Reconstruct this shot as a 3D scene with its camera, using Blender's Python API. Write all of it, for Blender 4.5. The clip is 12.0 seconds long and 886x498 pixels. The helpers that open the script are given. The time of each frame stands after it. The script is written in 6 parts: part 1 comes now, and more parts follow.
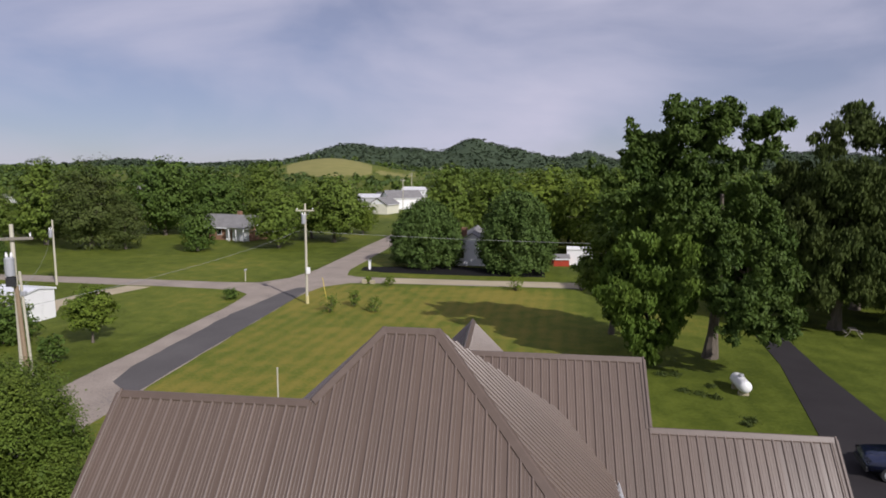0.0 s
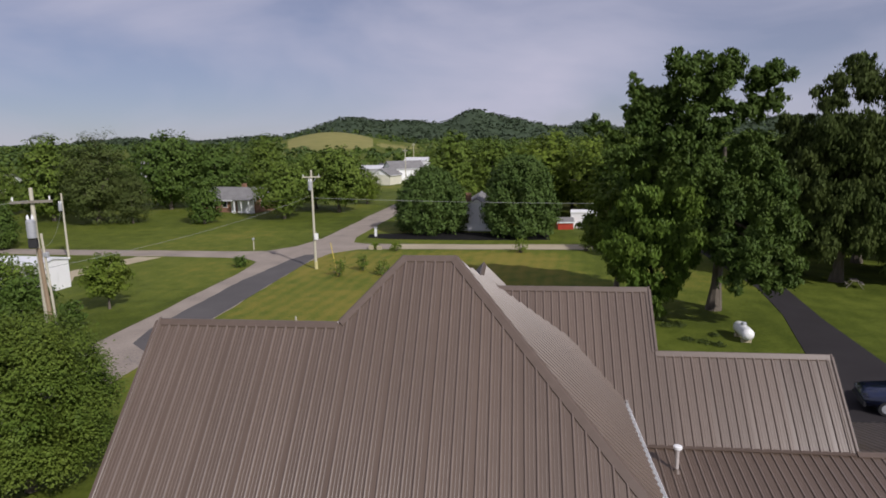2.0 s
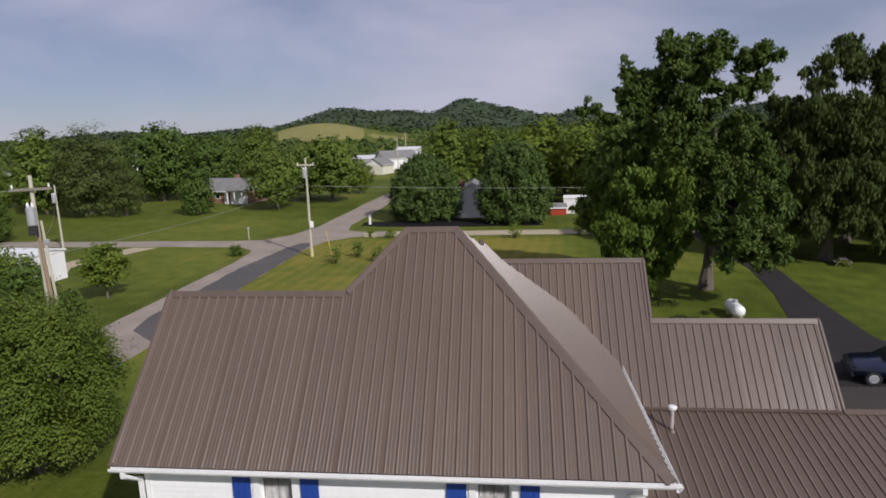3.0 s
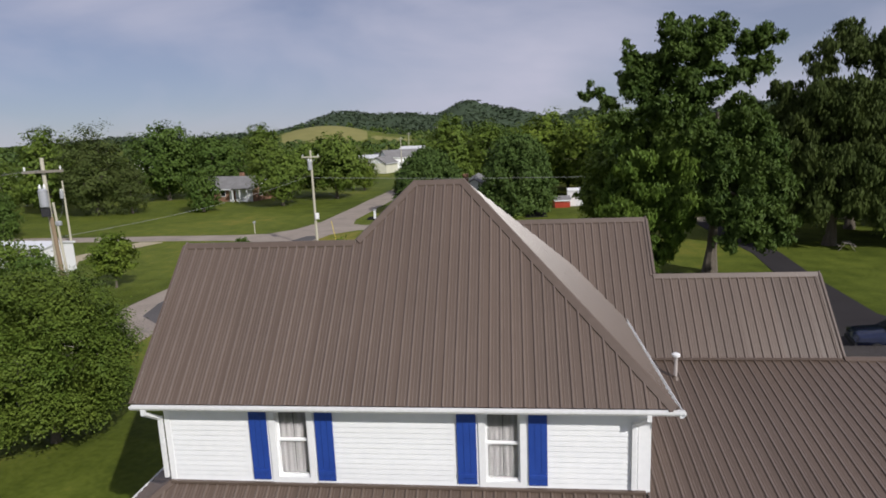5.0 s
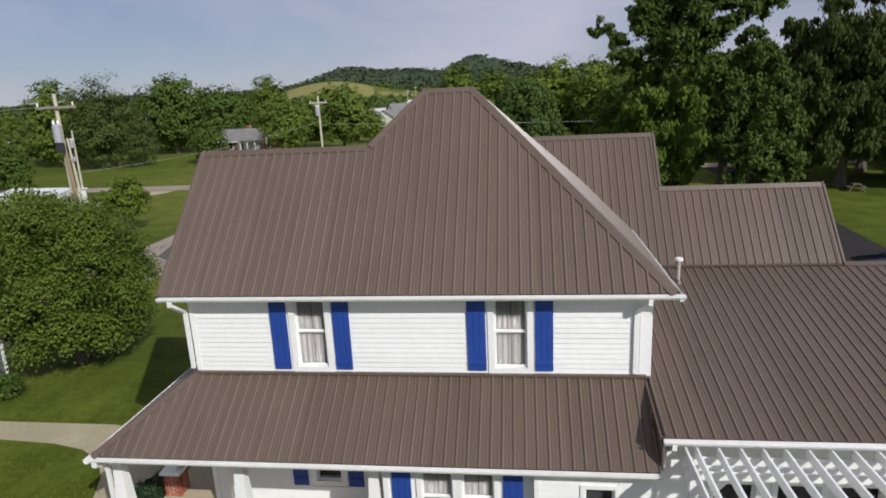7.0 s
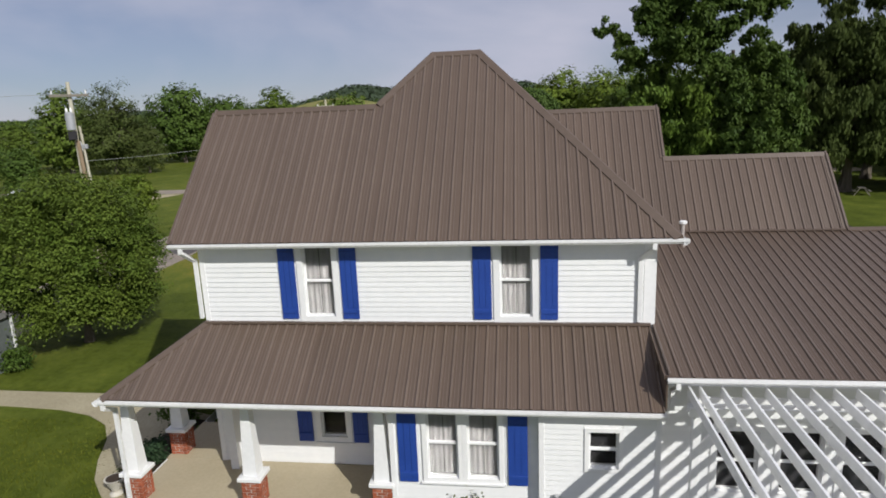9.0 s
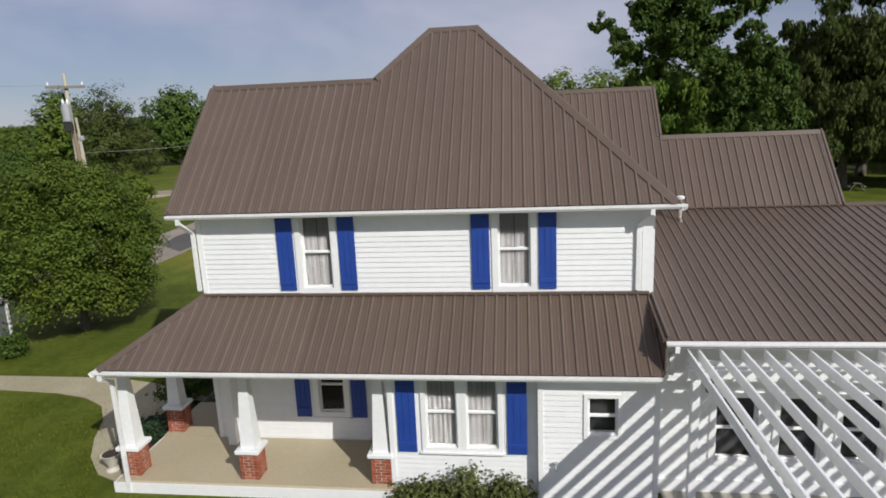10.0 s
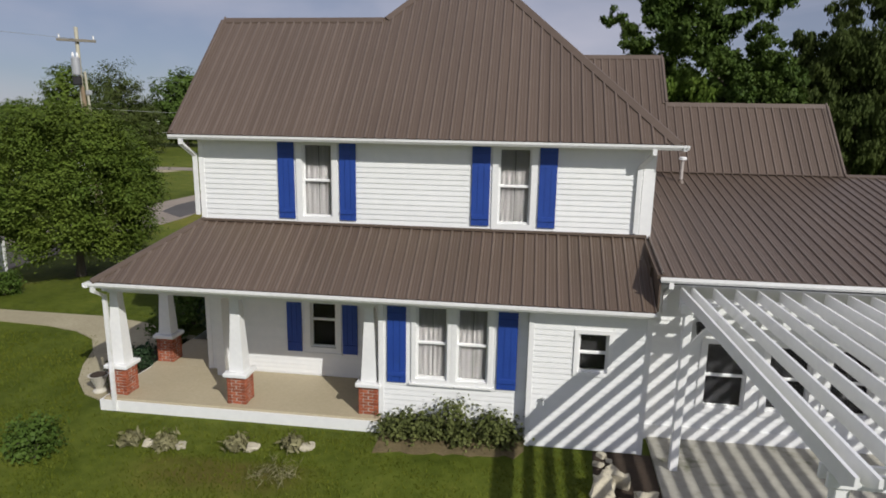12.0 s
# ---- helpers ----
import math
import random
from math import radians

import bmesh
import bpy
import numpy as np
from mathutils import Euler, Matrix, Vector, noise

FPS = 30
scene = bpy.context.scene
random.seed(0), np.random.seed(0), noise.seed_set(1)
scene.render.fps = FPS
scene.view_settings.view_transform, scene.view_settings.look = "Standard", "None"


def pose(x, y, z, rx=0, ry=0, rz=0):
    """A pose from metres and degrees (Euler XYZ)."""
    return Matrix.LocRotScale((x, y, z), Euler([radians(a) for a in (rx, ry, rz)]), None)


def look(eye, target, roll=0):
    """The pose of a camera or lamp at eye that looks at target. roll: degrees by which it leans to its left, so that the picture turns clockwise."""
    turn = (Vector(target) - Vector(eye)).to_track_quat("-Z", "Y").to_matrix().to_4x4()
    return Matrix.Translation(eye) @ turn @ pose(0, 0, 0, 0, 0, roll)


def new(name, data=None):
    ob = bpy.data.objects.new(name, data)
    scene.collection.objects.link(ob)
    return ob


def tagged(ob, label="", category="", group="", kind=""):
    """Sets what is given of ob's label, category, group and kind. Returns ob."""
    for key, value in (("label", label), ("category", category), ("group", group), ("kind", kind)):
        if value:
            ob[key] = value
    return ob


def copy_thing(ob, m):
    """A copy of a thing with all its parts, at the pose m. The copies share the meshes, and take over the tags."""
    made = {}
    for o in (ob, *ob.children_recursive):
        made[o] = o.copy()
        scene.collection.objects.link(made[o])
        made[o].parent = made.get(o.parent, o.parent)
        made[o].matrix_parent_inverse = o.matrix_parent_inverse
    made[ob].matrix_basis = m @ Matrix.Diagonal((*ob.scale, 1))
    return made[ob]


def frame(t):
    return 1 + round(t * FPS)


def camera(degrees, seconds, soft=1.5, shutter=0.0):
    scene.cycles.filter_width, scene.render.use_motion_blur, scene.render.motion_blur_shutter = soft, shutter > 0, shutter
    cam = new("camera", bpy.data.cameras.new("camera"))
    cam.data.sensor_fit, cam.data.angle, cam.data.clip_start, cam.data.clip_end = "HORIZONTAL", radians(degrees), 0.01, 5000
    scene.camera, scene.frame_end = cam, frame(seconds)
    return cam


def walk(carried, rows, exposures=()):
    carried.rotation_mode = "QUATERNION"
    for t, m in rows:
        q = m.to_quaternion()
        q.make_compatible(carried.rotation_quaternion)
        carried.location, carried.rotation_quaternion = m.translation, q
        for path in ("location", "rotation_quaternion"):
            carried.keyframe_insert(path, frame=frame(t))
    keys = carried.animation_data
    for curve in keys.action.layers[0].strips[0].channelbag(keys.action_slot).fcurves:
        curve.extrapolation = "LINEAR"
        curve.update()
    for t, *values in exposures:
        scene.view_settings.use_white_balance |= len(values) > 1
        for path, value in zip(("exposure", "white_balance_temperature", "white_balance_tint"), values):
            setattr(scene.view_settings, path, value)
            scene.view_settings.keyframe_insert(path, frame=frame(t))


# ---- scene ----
cam = camera(71.0, 12.0, soft=1.8)
PATH = [
    (0, (7.86, -9.475, 13.832), (7.634, -7.505, 13.573), 0.4),
    (0.5, (7.896, -9.818, 13.603), (7.650, -7.851, 13.333), -0.25),
    (1, (7.838, -10.071, 13.386), (7.597, -8.11, 13.079), -1.65),
    (1.5, (7.718, -10.203, 13.235), (7.48, -8.244, 12.915), -1.85),
    (2, (7.672, -10.431, 12.991), (7.437, -8.475, 12.645), -0.95),
    (2.5, (7.655, -10.573, 12.745), (7.429, -8.621, 12.373), -1.6),
    (3, (7.512, -11.027, 12.631), (7.300, -9.076, 12.254), -1.7),
    (5, (7.455, -11.65, 11.489), (7.23, -9.698, 11.119), -2.3),
    (5.5, (7.417, -11.844, 11.267), (7.183, -9.9, 10.859), -2.8),
    (6, (7.319, -12.086, 11.063), (7.09, -10.164, 10.559), -2.0),
    (6.5, (7.415, -12.254, 10.68), (7.176, -10.336, 10.166), -2.5),
    (7, (7.438, -12.398, 10.32), (7.185, -10.478, 9.82), -2.8),
    (7.2, (7.441, -12.446, 10.219), (7.181, -10.528, 9.718), -2.9),
    (8.8, (7.414, -12.941, 9.026), (7.141, -11.003, 8.613), -2.3),
    (9, (7.401, -12.947, 8.933), (7.134, -11.015, 8.488), -2.4),
    (9.5, (7.385, -13.014, 8.503), (7.126, -11.081, 8.062), -3.2),
    (10, (7.357, -13.113, 8.165), (7.101, -11.178, 7.738), -2.5),
    (10.5, (7.38, -13.16, 7.788), (7.1, -11.217, 7.406), -3.5),
    (11, (7.402, -13.226, 7.386), (7.119, -11.287, 6.984), -2.4),
    (11.5, (7.421, -13.31, 7.036), (7.145, -11.369, 6.639), -0.95),
    (12, (7.398, -13.455, 6.643), (7.144, -11.514, 6.233), 1.0),
]
walk(cam, [(t, look(eye, target, roll)) for t, eye, target, roll in PATH],
     ((0, -0.20, 6450, 18), (1, -0.28, 6450, 18), (2.5, -0.36, 6450, 17), (5, -0.32, 6450, 14), (7, -0.29, 6500, 12), (9.5, -0.29, 6500, 11), (12, -0.43, 6600, 11)))

# ---- world, sun ----
SUN_EL = radians(35)
TO_SUN = Vector((0.663 * math.cos(SUN_EL), -0.749 * math.cos(SUN_EL), math.sin(SUN_EL)))


def make_world():
    w = bpy.data.worlds.new("sky")
    scene.world = w
    w.use_nodes = True
    nt = w.node_tree
    nt.nodes.clear()
    out = nt.nodes.new("ShaderNodeOutputWorld")
    bg = nt.nodes.new("ShaderNodeBackground")
    sky = nt.nodes.new("ShaderNodeTexSky")
    sky.sky_type = "NISHITA"
    sky.sun_disc = False
    sky.sun_elevation = SUN_EL
    sky.sun_rotation = math.atan2(TO_SUN.x, TO_SUN.y)
    sky.air_density, sky.dust_density, sky.ozone_density = 0.9, 0.1, 3.0
    # thin high cloud in soft bands
    tc = nt.nodes.new("ShaderNodeTexCoord")
    mp = nt.nodes.new("ShaderNodeMapping")
    mp.inputs["Scale"].default_value = (1.2, 1.2, 3.0)
    mp.inputs["Rotation"].default_value = (0.0, radians(8), radians(20))
    n1 = nt.nodes.new("ShaderNodeTexNoise")
    n1.inputs["Scale"].default_value, n1.inputs["Detail"].default_value = 2.1, 9
    n1.inputs["Roughness"].default_value, n1.inputs["Distortion"].default_value = 0.48, 0.4
    ramp = nt.nodes.new("ShaderNodeValToRGB")
    ramp.color_ramp.elements[0].position, ramp.color_ramp.elements[1].position = 0.36, 0.70
    ramp.color_ramp.elements[0].color = (0.38, 0.38, 0.38, 1)
    ramp.color_ramp.elements[1].color = (1.0, 1.0, 1.0, 1)
    mix = nt.nodes.new("ShaderNodeMix")
    mix.data_type = "RGBA"
    mix.inputs["B"].default_value = (10.1, 10.35, 12.5, 1)
    nt.links.new(tc.outputs["Generated"], mp.inputs["Vector"])
    nt.links.new(mp.outputs["Vector"], n1.inputs["Vector"])
    nt.links.new(n1.outputs["Fac"], ramp.inputs["Fac"])
    nt.links.new(ramp.outputs["Color"], mix.inputs["Factor"])
    tint = nt.nodes.new("ShaderNodeMix")
    tint.data_type, tint.blend_type = "RGBA", "MULTIPLY"
    tint.inputs["Factor"].default_value = 1.0
    tint.inputs["B"].default_value = (0.74, 0.83, 1.0, 1)
    nt.links.new(sky.outputs["Color"], tint.inputs["A"])
    nt.links.new(tint.outputs["Result"], mix.inputs["A"])
    nt.links.new(mix.outputs["Result"], bg.inputs["Color"])
    bg.inputs["Strength"].default_value = 0.062
    nt.links.new(bg.outputs["Background"], out.inputs["Surface"])


make_world()
sun_data = bpy.data.lights.new("sun", "SUN")
sun_data.energy, sun_data.angle, sun_data.color = 4.7, radians(0.6), (0.985, 0.972, 0.92)
sun_ob = new("sun", sun_data)
sun_ob.matrix_world = look(TO_SUN * 100, (0, 0, 0))


# ---- materials ----
def ramp_set(node, stops):
    els = node.color_ramp.elements
    while len(els) < len(stops):
        els.new(0.5)
    for e, (p, c) in zip(els, stops):
        e.position, e.color = p, (*c, 1)


def mat(name, a, b, rough=0.7, metal=0.0, big=0.5, fine=12.0, bump=0.2, spots=None, per_piece=0.0, per_island=0.0,
        transl=0.0, spec=0.5, stretch=None, coat=0.0):
    """Two base colours mixed by noise at two scales, fine relief, and a spread of tone from piece to piece."""
    m = bpy.data.materials.new(name)
    m.use_nodes = True
    nt = m.node_tree
    bs = nt.nodes["Principled BSDF"]
    bs.inputs["Roughness"].default_value = rough
    bs.inputs["Metallic"].default_value = metal
    bs.inputs["Specular IOR Level"].default_value = spec
    bs.inputs["Coat Weight"].default_value = coat
    tc = nt.nodes.new("ShaderNodeTexCoord")
    vec = tc.outputs["Object"]
    if stretch:
        mp = nt.nodes.new("ShaderNodeMapping")
        mp.inputs["Scale"].default_value = stretch
        nt.links.new(vec, mp.inputs["Vector"])
        vec = mp.outputs["Vector"]
    n1, n2 = (nt.nodes.new("ShaderNodeTexNoise") for _ in range(2))
    n1.inputs["Scale"].default_value, n1.inputs["Detail"].default_value = big, 5
    n2.inputs["Scale"].default_value, n2.inputs["Detail"].default_value = fine, 4
    for n in (n1, n2):
        nt.links.new(vec, n.inputs["Vector"])
    add = nt.nodes.new("ShaderNodeMath")
    add.operation = "MULTIPLY_ADD"
    add.inputs[1].default_value = 0.5
    half = nt.nodes.new("ShaderNodeMath")
    half.operation = "MULTIPLY"
    half.inputs[1].default_value = 0.5
    nt.links.new(n2.outputs["Fac"], half.inputs[0])
    nt.links.new(n1.outputs["Fac"], add.inputs[0])
    nt.links.new(half.outputs[0], add.inputs[2])
    ramp = nt.nodes.new("ShaderNodeValToRGB")
    ramp_set(ramp, [(0.33, a), (0.66, b)] if not spots else [(0.30, spots), (0.42, a), (0.68, b)])
    nt.links.new(add.outputs[0], ramp.inputs["Fac"])
    col = ramp.outputs["Color"]
    if per_piece or per_island:
        if per_piece:
            rnd = nt.nodes.new("ShaderNodeObjectInfo").outputs["Random"]
            amount = per_piece
        else:
            rnd = nt.nodes.new("ShaderNodeNewGeometry").outputs["Random Per Island"]
            amount = per_island
        mr = nt.nodes.new("ShaderNodeMapRange")
        mr.inputs["To Min"].default_value, mr.inputs["To Max"].default_value = 1 - amount, 1 + amount
        nt.links.new(rnd, mr.inputs["Value"])
        hsv = nt.nodes.new("ShaderNodeHueSaturation")
        nt.links.new(mr.outputs["Result"], hsv.inputs["Value"])
        nt.links.new(col, hsv.inputs["Color"])
        col = hsv.outputs["Color"]
    nt.links.new(col, bs.inputs["Base Color"])
    if bump:
        bp = nt.nodes.new("ShaderNodeBump")
        bp.inputs["Strength"].default_value, bp.inputs["Distance"].default_value = bump, 0.02
        nt.links.new(n2.outputs["Fac"], bp.inputs["Height"])
        nt.links.new(bp.outputs["Normal"], bs.inputs["Normal"])
    if transl:
        tr = nt.nodes.new("ShaderNodeBsdfTranslucent")
        nt.links.new(col, tr.inputs["Color"])
        ms = nt.nodes.new("ShaderNodeMixShader")
        ms.inputs["Fac"].default_value = transl
        nt.links.new(bs.outputs["BSDF"], ms.inputs[1])
        nt.links.new(tr.outputs["BSDF"], ms.inputs[2])
        nt.links.new(ms.outputs["Shader"], nt.nodes["Material Output"].inputs["Surface"])
    return m


def lawn_mat():
    """Mown grass: patches, dry places and faint mowing bands."""
    m = bpy.data.materials.new("lawn")
    m.use_nodes = True
    nt = m.node_tree
    bs = nt.nodes["Principled BSDF"]
    bs.inputs["Roughness"].default_value, bs.inputs["Specular IOR Level"].default_value = 0.85, 0.15
    tc = nt.nodes.new("ShaderNodeTexCoord")

    def noise_at(scale, detail=5):
        n = nt.nodes.new("ShaderNodeTexNoise")
        n.inputs["Scale"].default_value, n.inputs["Detail"].default_value = scale, detail
        nt.links.new(tc.outputs["Object"], n.inputs["Vector"])
        return n.outputs["Fac"]

    sep = nt.nodes.new("ShaderNodeSeparateXYZ")
    nt.links.new(tc.outputs["Object"], sep.inputs["Vector"])
    warp = nt.nodes.new("ShaderNodeMath")
    warp.operation = "MULTIPLY_ADD"
    warp.inputs[1].default_value = 0.9
    slant = nt.nodes.new("ShaderNodeMath")
    slant.operation = "MULTIPLY_ADD"
    slant.inputs[1].default_value = -0.085
    nt.links.new(sep.outputs["Y"], slant.inputs[0])
    nt.links.new(sep.outputs["X"], slant.inputs[2])
    nt.links.new(noise_at(0.11, 2), warp.inputs[0])
    nt.links.new(slant.outputs[0], warp.inputs[2])
    freq = nt.nodes.new("ShaderNodeMath")
    freq.operation = "MULTIPLY"
    freq.inputs[1].default_value = 4.6
    nt.links.new(warp.outputs[0], freq.inputs[0])
    wave = nt.nodes.new("ShaderNodeMath")
    wave.operation = "SINE"
    nt.links.new(freq.outputs[0], wave.inputs[0])
    total = None
    for sock, wgt in ((noise_at(0.05), 0.34), (noise_at(0.55), 0.21), (noise_at(4.0), 0.17), (noise_at(40.0, 3), 0.14), (wave.outputs[0], 0.006)):
        k = nt.nodes.new("ShaderNodeMath")
        k.operation = "MULTIPLY_ADD"
        k.inputs[1].default_value = wgt
        nt.links.new(sock, k.inputs[0])
        if total:
            nt.links.new(total, k.inputs[2])
        else:
            k.inputs[2].default_value = 0.07
        total = k.outputs[0]
    def region(rows):
        """One inside a stretch of the plan, zero outside, with soft edges. rows: axis, from, to."""
        res = None
        for axis, lo, hi in rows:
            mr = nt.nodes.new("ShaderNodeMapRange")
            mr.interpolation_type = "SMOOTHSTEP"
            mr.inputs["From Min"].default_value, mr.inputs["From Max"].default_value = lo, hi
            nt.links.new(sep.outputs[axis], mr.inputs["Value"])
            if res:
                m2 = nt.nodes.new("ShaderNodeMath")
                m2.operation = "MULTIPLY"
                nt.links.new(res, m2.inputs[0])
                nt.links.new(mr.outputs["Result"], m2.inputs[1])
                res = m2.outputs[0]
            else:
                res = mr.outputs["Result"]
        return res

    def plus(a, weight, b):
        k = nt.nodes.new("ShaderNodeMath")
        k.operation = "MULTIPLY_ADD"
        k.inputs[1].default_value = weight
        nt.links.new(a, k.inputs[0])
        nt.links.new(b, k.inputs[2])
        return k.outputs[0]

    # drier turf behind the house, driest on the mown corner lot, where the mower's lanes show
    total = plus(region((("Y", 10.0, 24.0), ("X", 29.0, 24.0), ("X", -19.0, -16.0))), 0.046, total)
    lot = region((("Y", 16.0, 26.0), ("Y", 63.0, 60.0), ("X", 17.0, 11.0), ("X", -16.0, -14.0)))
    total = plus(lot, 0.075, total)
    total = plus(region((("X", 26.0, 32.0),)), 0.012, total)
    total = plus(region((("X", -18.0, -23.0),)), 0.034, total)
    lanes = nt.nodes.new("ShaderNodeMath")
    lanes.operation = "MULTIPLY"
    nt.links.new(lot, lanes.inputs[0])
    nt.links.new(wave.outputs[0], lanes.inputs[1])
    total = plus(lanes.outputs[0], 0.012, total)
    ramp = nt.nodes.new("ShaderNodeValToRGB")
    ramp_set(ramp, [(0.39, (0.034, 0.051, 0.005)), (0.48, (0.063, 0.085, 0.008)), (0.56, (0.108, 0.134, 0.017)), (0.66, (0.212, 0.182, 0.034))])
    nt.links.new(total, ramp.inputs["Fac"])
    # worn reddish earth in the front lawn
    bare = nt.nodes.new("ShaderNodeMix")
    bare.data_type = "RGBA"
    bare.inputs["B"].default_value = (0.115, 0.074, 0.026, 1)
    worn = nt.nodes.new("ShaderNodeMath")
    worn.operation = "MULTIPLY"
    nt.links.new(region((("X", -0.6, 1.4), ("X", 4.2, 2.6), ("Y", -4.6, -3.5), ("Y", -2.8, -3.2))), worn.inputs[0])
    nt.links.new(noise_at(2.3), worn.inputs[1])
    nt.links.new(worn.outputs[0], bare.inputs["Factor"])
    nt.links.new(ramp.outputs["Color"], bare.inputs["A"])
    nt.links.new(bare.outputs["Result"], bs.inputs["Base Color"])
    bp = nt.nodes.new("ShaderNodeBump")
    bp.inputs["Strength"].default_value, bp.inputs["Distance"].default_value = 0.5, 0.05
    nt.links.new(noise_at(26.0), bp.inputs["Height"])
    nt.links.new(bp.outputs["Normal"], bs.inputs["Normal"])
    return m


def glass_mat():
    m = bpy.data.materials.new("window_glass")
    m.use_nodes = True
    nt = m.node_tree
    bs = nt.nodes["Principled BSDF"]
    bs.inputs["Base Color"].default_value = (0.95, 0.95, 0.95, 1)
    bs.inputs["Roughness"].default_value, bs.inputs["Transmission Weight"].default_value, bs.inputs["IOR"].default_value = 0.02, 1.0, 1.25
    return m


LAWN = lawn_mat()
GLASS = glass_mat()
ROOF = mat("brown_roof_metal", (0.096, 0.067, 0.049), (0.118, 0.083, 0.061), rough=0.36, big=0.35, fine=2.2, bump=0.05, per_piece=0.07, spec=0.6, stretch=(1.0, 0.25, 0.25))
# paler than the pans: the ribs' sun glints are put into this colour
ROOF_RIB_GLINT = mat("rib_glint_metal", (0.120, 0.088, 0.068), (0.150, 0.112, 0.088), rough=0.28, big=0.35, fine=2.2, bump=0.02, per_piece=0.05, spec=0.85)
ROOF_TRIM = mat("brown_trim_metal", (0.098, 0.070, 0.053), (0.122, 0.088, 0.068), rough=0.48, big=0.8, fine=6, bump=0.04)
SIDING = mat("white_siding", (0.76, 0.77, 0.77), (0.83, 0.83, 0.82), rough=0.55, big=0.4, fine=5, bump=0.05, per_piece=0.02)
WHITE = mat("white_paint", (0.78, 0.78, 0.78), (0.85, 0.85, 0.84), rough=0.45, big=1.0, fine=10, bump=0.05)
GUTTER = mat("white_gutter", (0.70, 0.70, 0.69), (0.82, 0.82, 0.81), rough=0.35, big=1.5, fine=12, bump=0.04)
BLUE = mat("blue_shutter_paint", (0.012, 0.046, 0.25), (0.019, 0.066, 0.33), rough=0.5, big=1.5, fine=20, bump=0.08)
UNLIT_ROOM = mat("unlit_room", (0.012, 0.012, 0.014), (0.025, 0.025, 0.028), rough=0.9, bump=0)
CURTAIN = mat("pale_curtain", (0.236, 0.230, 0.228), (0.335, 0.328, 0.326), rough=0.9, big=2, fine=6, bump=0.1, stretch=(1.5, 1.5, 0.2))
BRICK = mat("red_brick", (0.25, 0.060, 0.028), (0.38, 0.115, 0.055), rough=0.9, big=3, fine=40, bump=0.5, per_piece=0.28)
MORTAR = mat("mortar", (0.36, 0.33, 0.29), (0.48, 0.45, 0.40), rough=0.95, big=5, fine=60, bump=0.4)
PORCH_FLOOR = mat("tan_porch_floor", (0.415, 0.35, 0.235), (0.49, 0.42, 0.29), rough=0.6, big=0.7, fine=15, bump=0.06)
CONCRETE = mat("pale_concrete", (0.33, 0.288, 0.185), (0.435, 0.385, 0.26), rough=0.9, big=0.6, fine=18, bump=0.25, spots=(0.28, 0.24, 0.18))
PATIO = mat("stained_patio_concrete", (0.33, 0.315, 0.27), (0.46, 0.44, 0.385), rough=0.9, big=0.7, fine=5, bump=0.12, spots=(0.13, 0.135, 0.085))
ROAD = mat("worn_grey_road", (0.255, 0.212, 0.174), (0.35, 0.298, 0.244), rough=0.95, big=0.35, fine=9, bump=0.3, spots=(0.13, 0.125, 0.12))
GRAVEL_ROAD = mat("pale_gravel_road", (0.33, 0.275, 0.18), (0.45, 0.385, 0.265), rough=0.95, big=0.3, fine=8, bump=0.4)
ASPHALT = mat("dark_asphalt", (0.024, 0.021, 0.022), (0.038, 0.034, 0.035), rough=0.95, big=0.3, fine=20, bump=0.3, spec=0.2)
# asphalt taken near black: the oval trees' shade is in this colour
PAD_IN_SHADE = mat("tree_shade_asphalt", (0.010, 0.010, 0.010), (0.016, 0.015, 0.015), rough=0.95, big=0.3, fine=20, bump=0.3, spec=0.1)
PATCH = mat("newer_asphalt", (0.068, 0.062, 0.060), (0.105, 0.096, 0.092), rough=0.9, big=0.25, fine=14, bump=0.3)
BARK = mat("bark", (0.072, 0.058, 0.044), (0.160, 0.134, 0.104), rough=0.95, big=1.5, fine=12, bump=0.9, stretch=(3, 3, 0.6))
POLE_WOOD = mat("weathered_pole_wood", (0.40, 0.37, 0.28), (0.56, 0.53, 0.42), rough=0.9, big=1.0, fine=14, bump=0.4, stretch=(6, 6, 0.5))
OLD_WOOD = mat("grey_old_wood", (0.15, 0.135, 0.11), (0.26, 0.235, 0.19), rough=0.9, big=1.5, fine=14, bump=0.4, stretch=(1, 6, 6))
POLE_DARK = mat("brown_pole_wood", (0.21, 0.15, 0.09), (0.33, 0.25, 0.165), rough=0.9, big=1.0, fine=14, bump=0.4, stretch=(6, 6, 0.5))
GREY_METAL = mat("grey_metal", (0.36, 0.37, 0.39), (0.50, 0.51, 0.53), rough=0.4, metal=0.3, big=2, fine=15, bump=0.05)
VENT_GREY = mat("dull_vent_plastic", (0.40, 0.36, 0.34), (0.52, 0.47, 0.44), rough=0.5, big=3, fine=20, bump=0.05)
TANK_WHITE = mat("white_tank_paint", (0.74, 0.74, 0.72), (0.84, 0.84, 0.82), rough=0.3, big=1, fine=8, bump=0.03)
BLACK = mat("black_rubber", (0.012, 0.012, 0.013), (0.025, 0.025, 0.027), rough=0.8, bump=0.1)
CAR_BLUE = mat("dark_blue_car_paint", (0.010, 0.016, 0.045), (0.014, 0.022, 0.060), rough=0.25, big=1, fine=5, bump=0.0, coat=0.6)
CAR_GLASS = mat("car_window", (0.012, 0.014, 0.018), (0.016, 0.018, 0.022), rough=0.08, bump=0.0, spec=0.6)
CHROME = mat("bright_metal", (0.6, 0.6, 0.6), (0.75, 0.75, 0.75), rough=0.2, metal=0.9, bump=0.0)
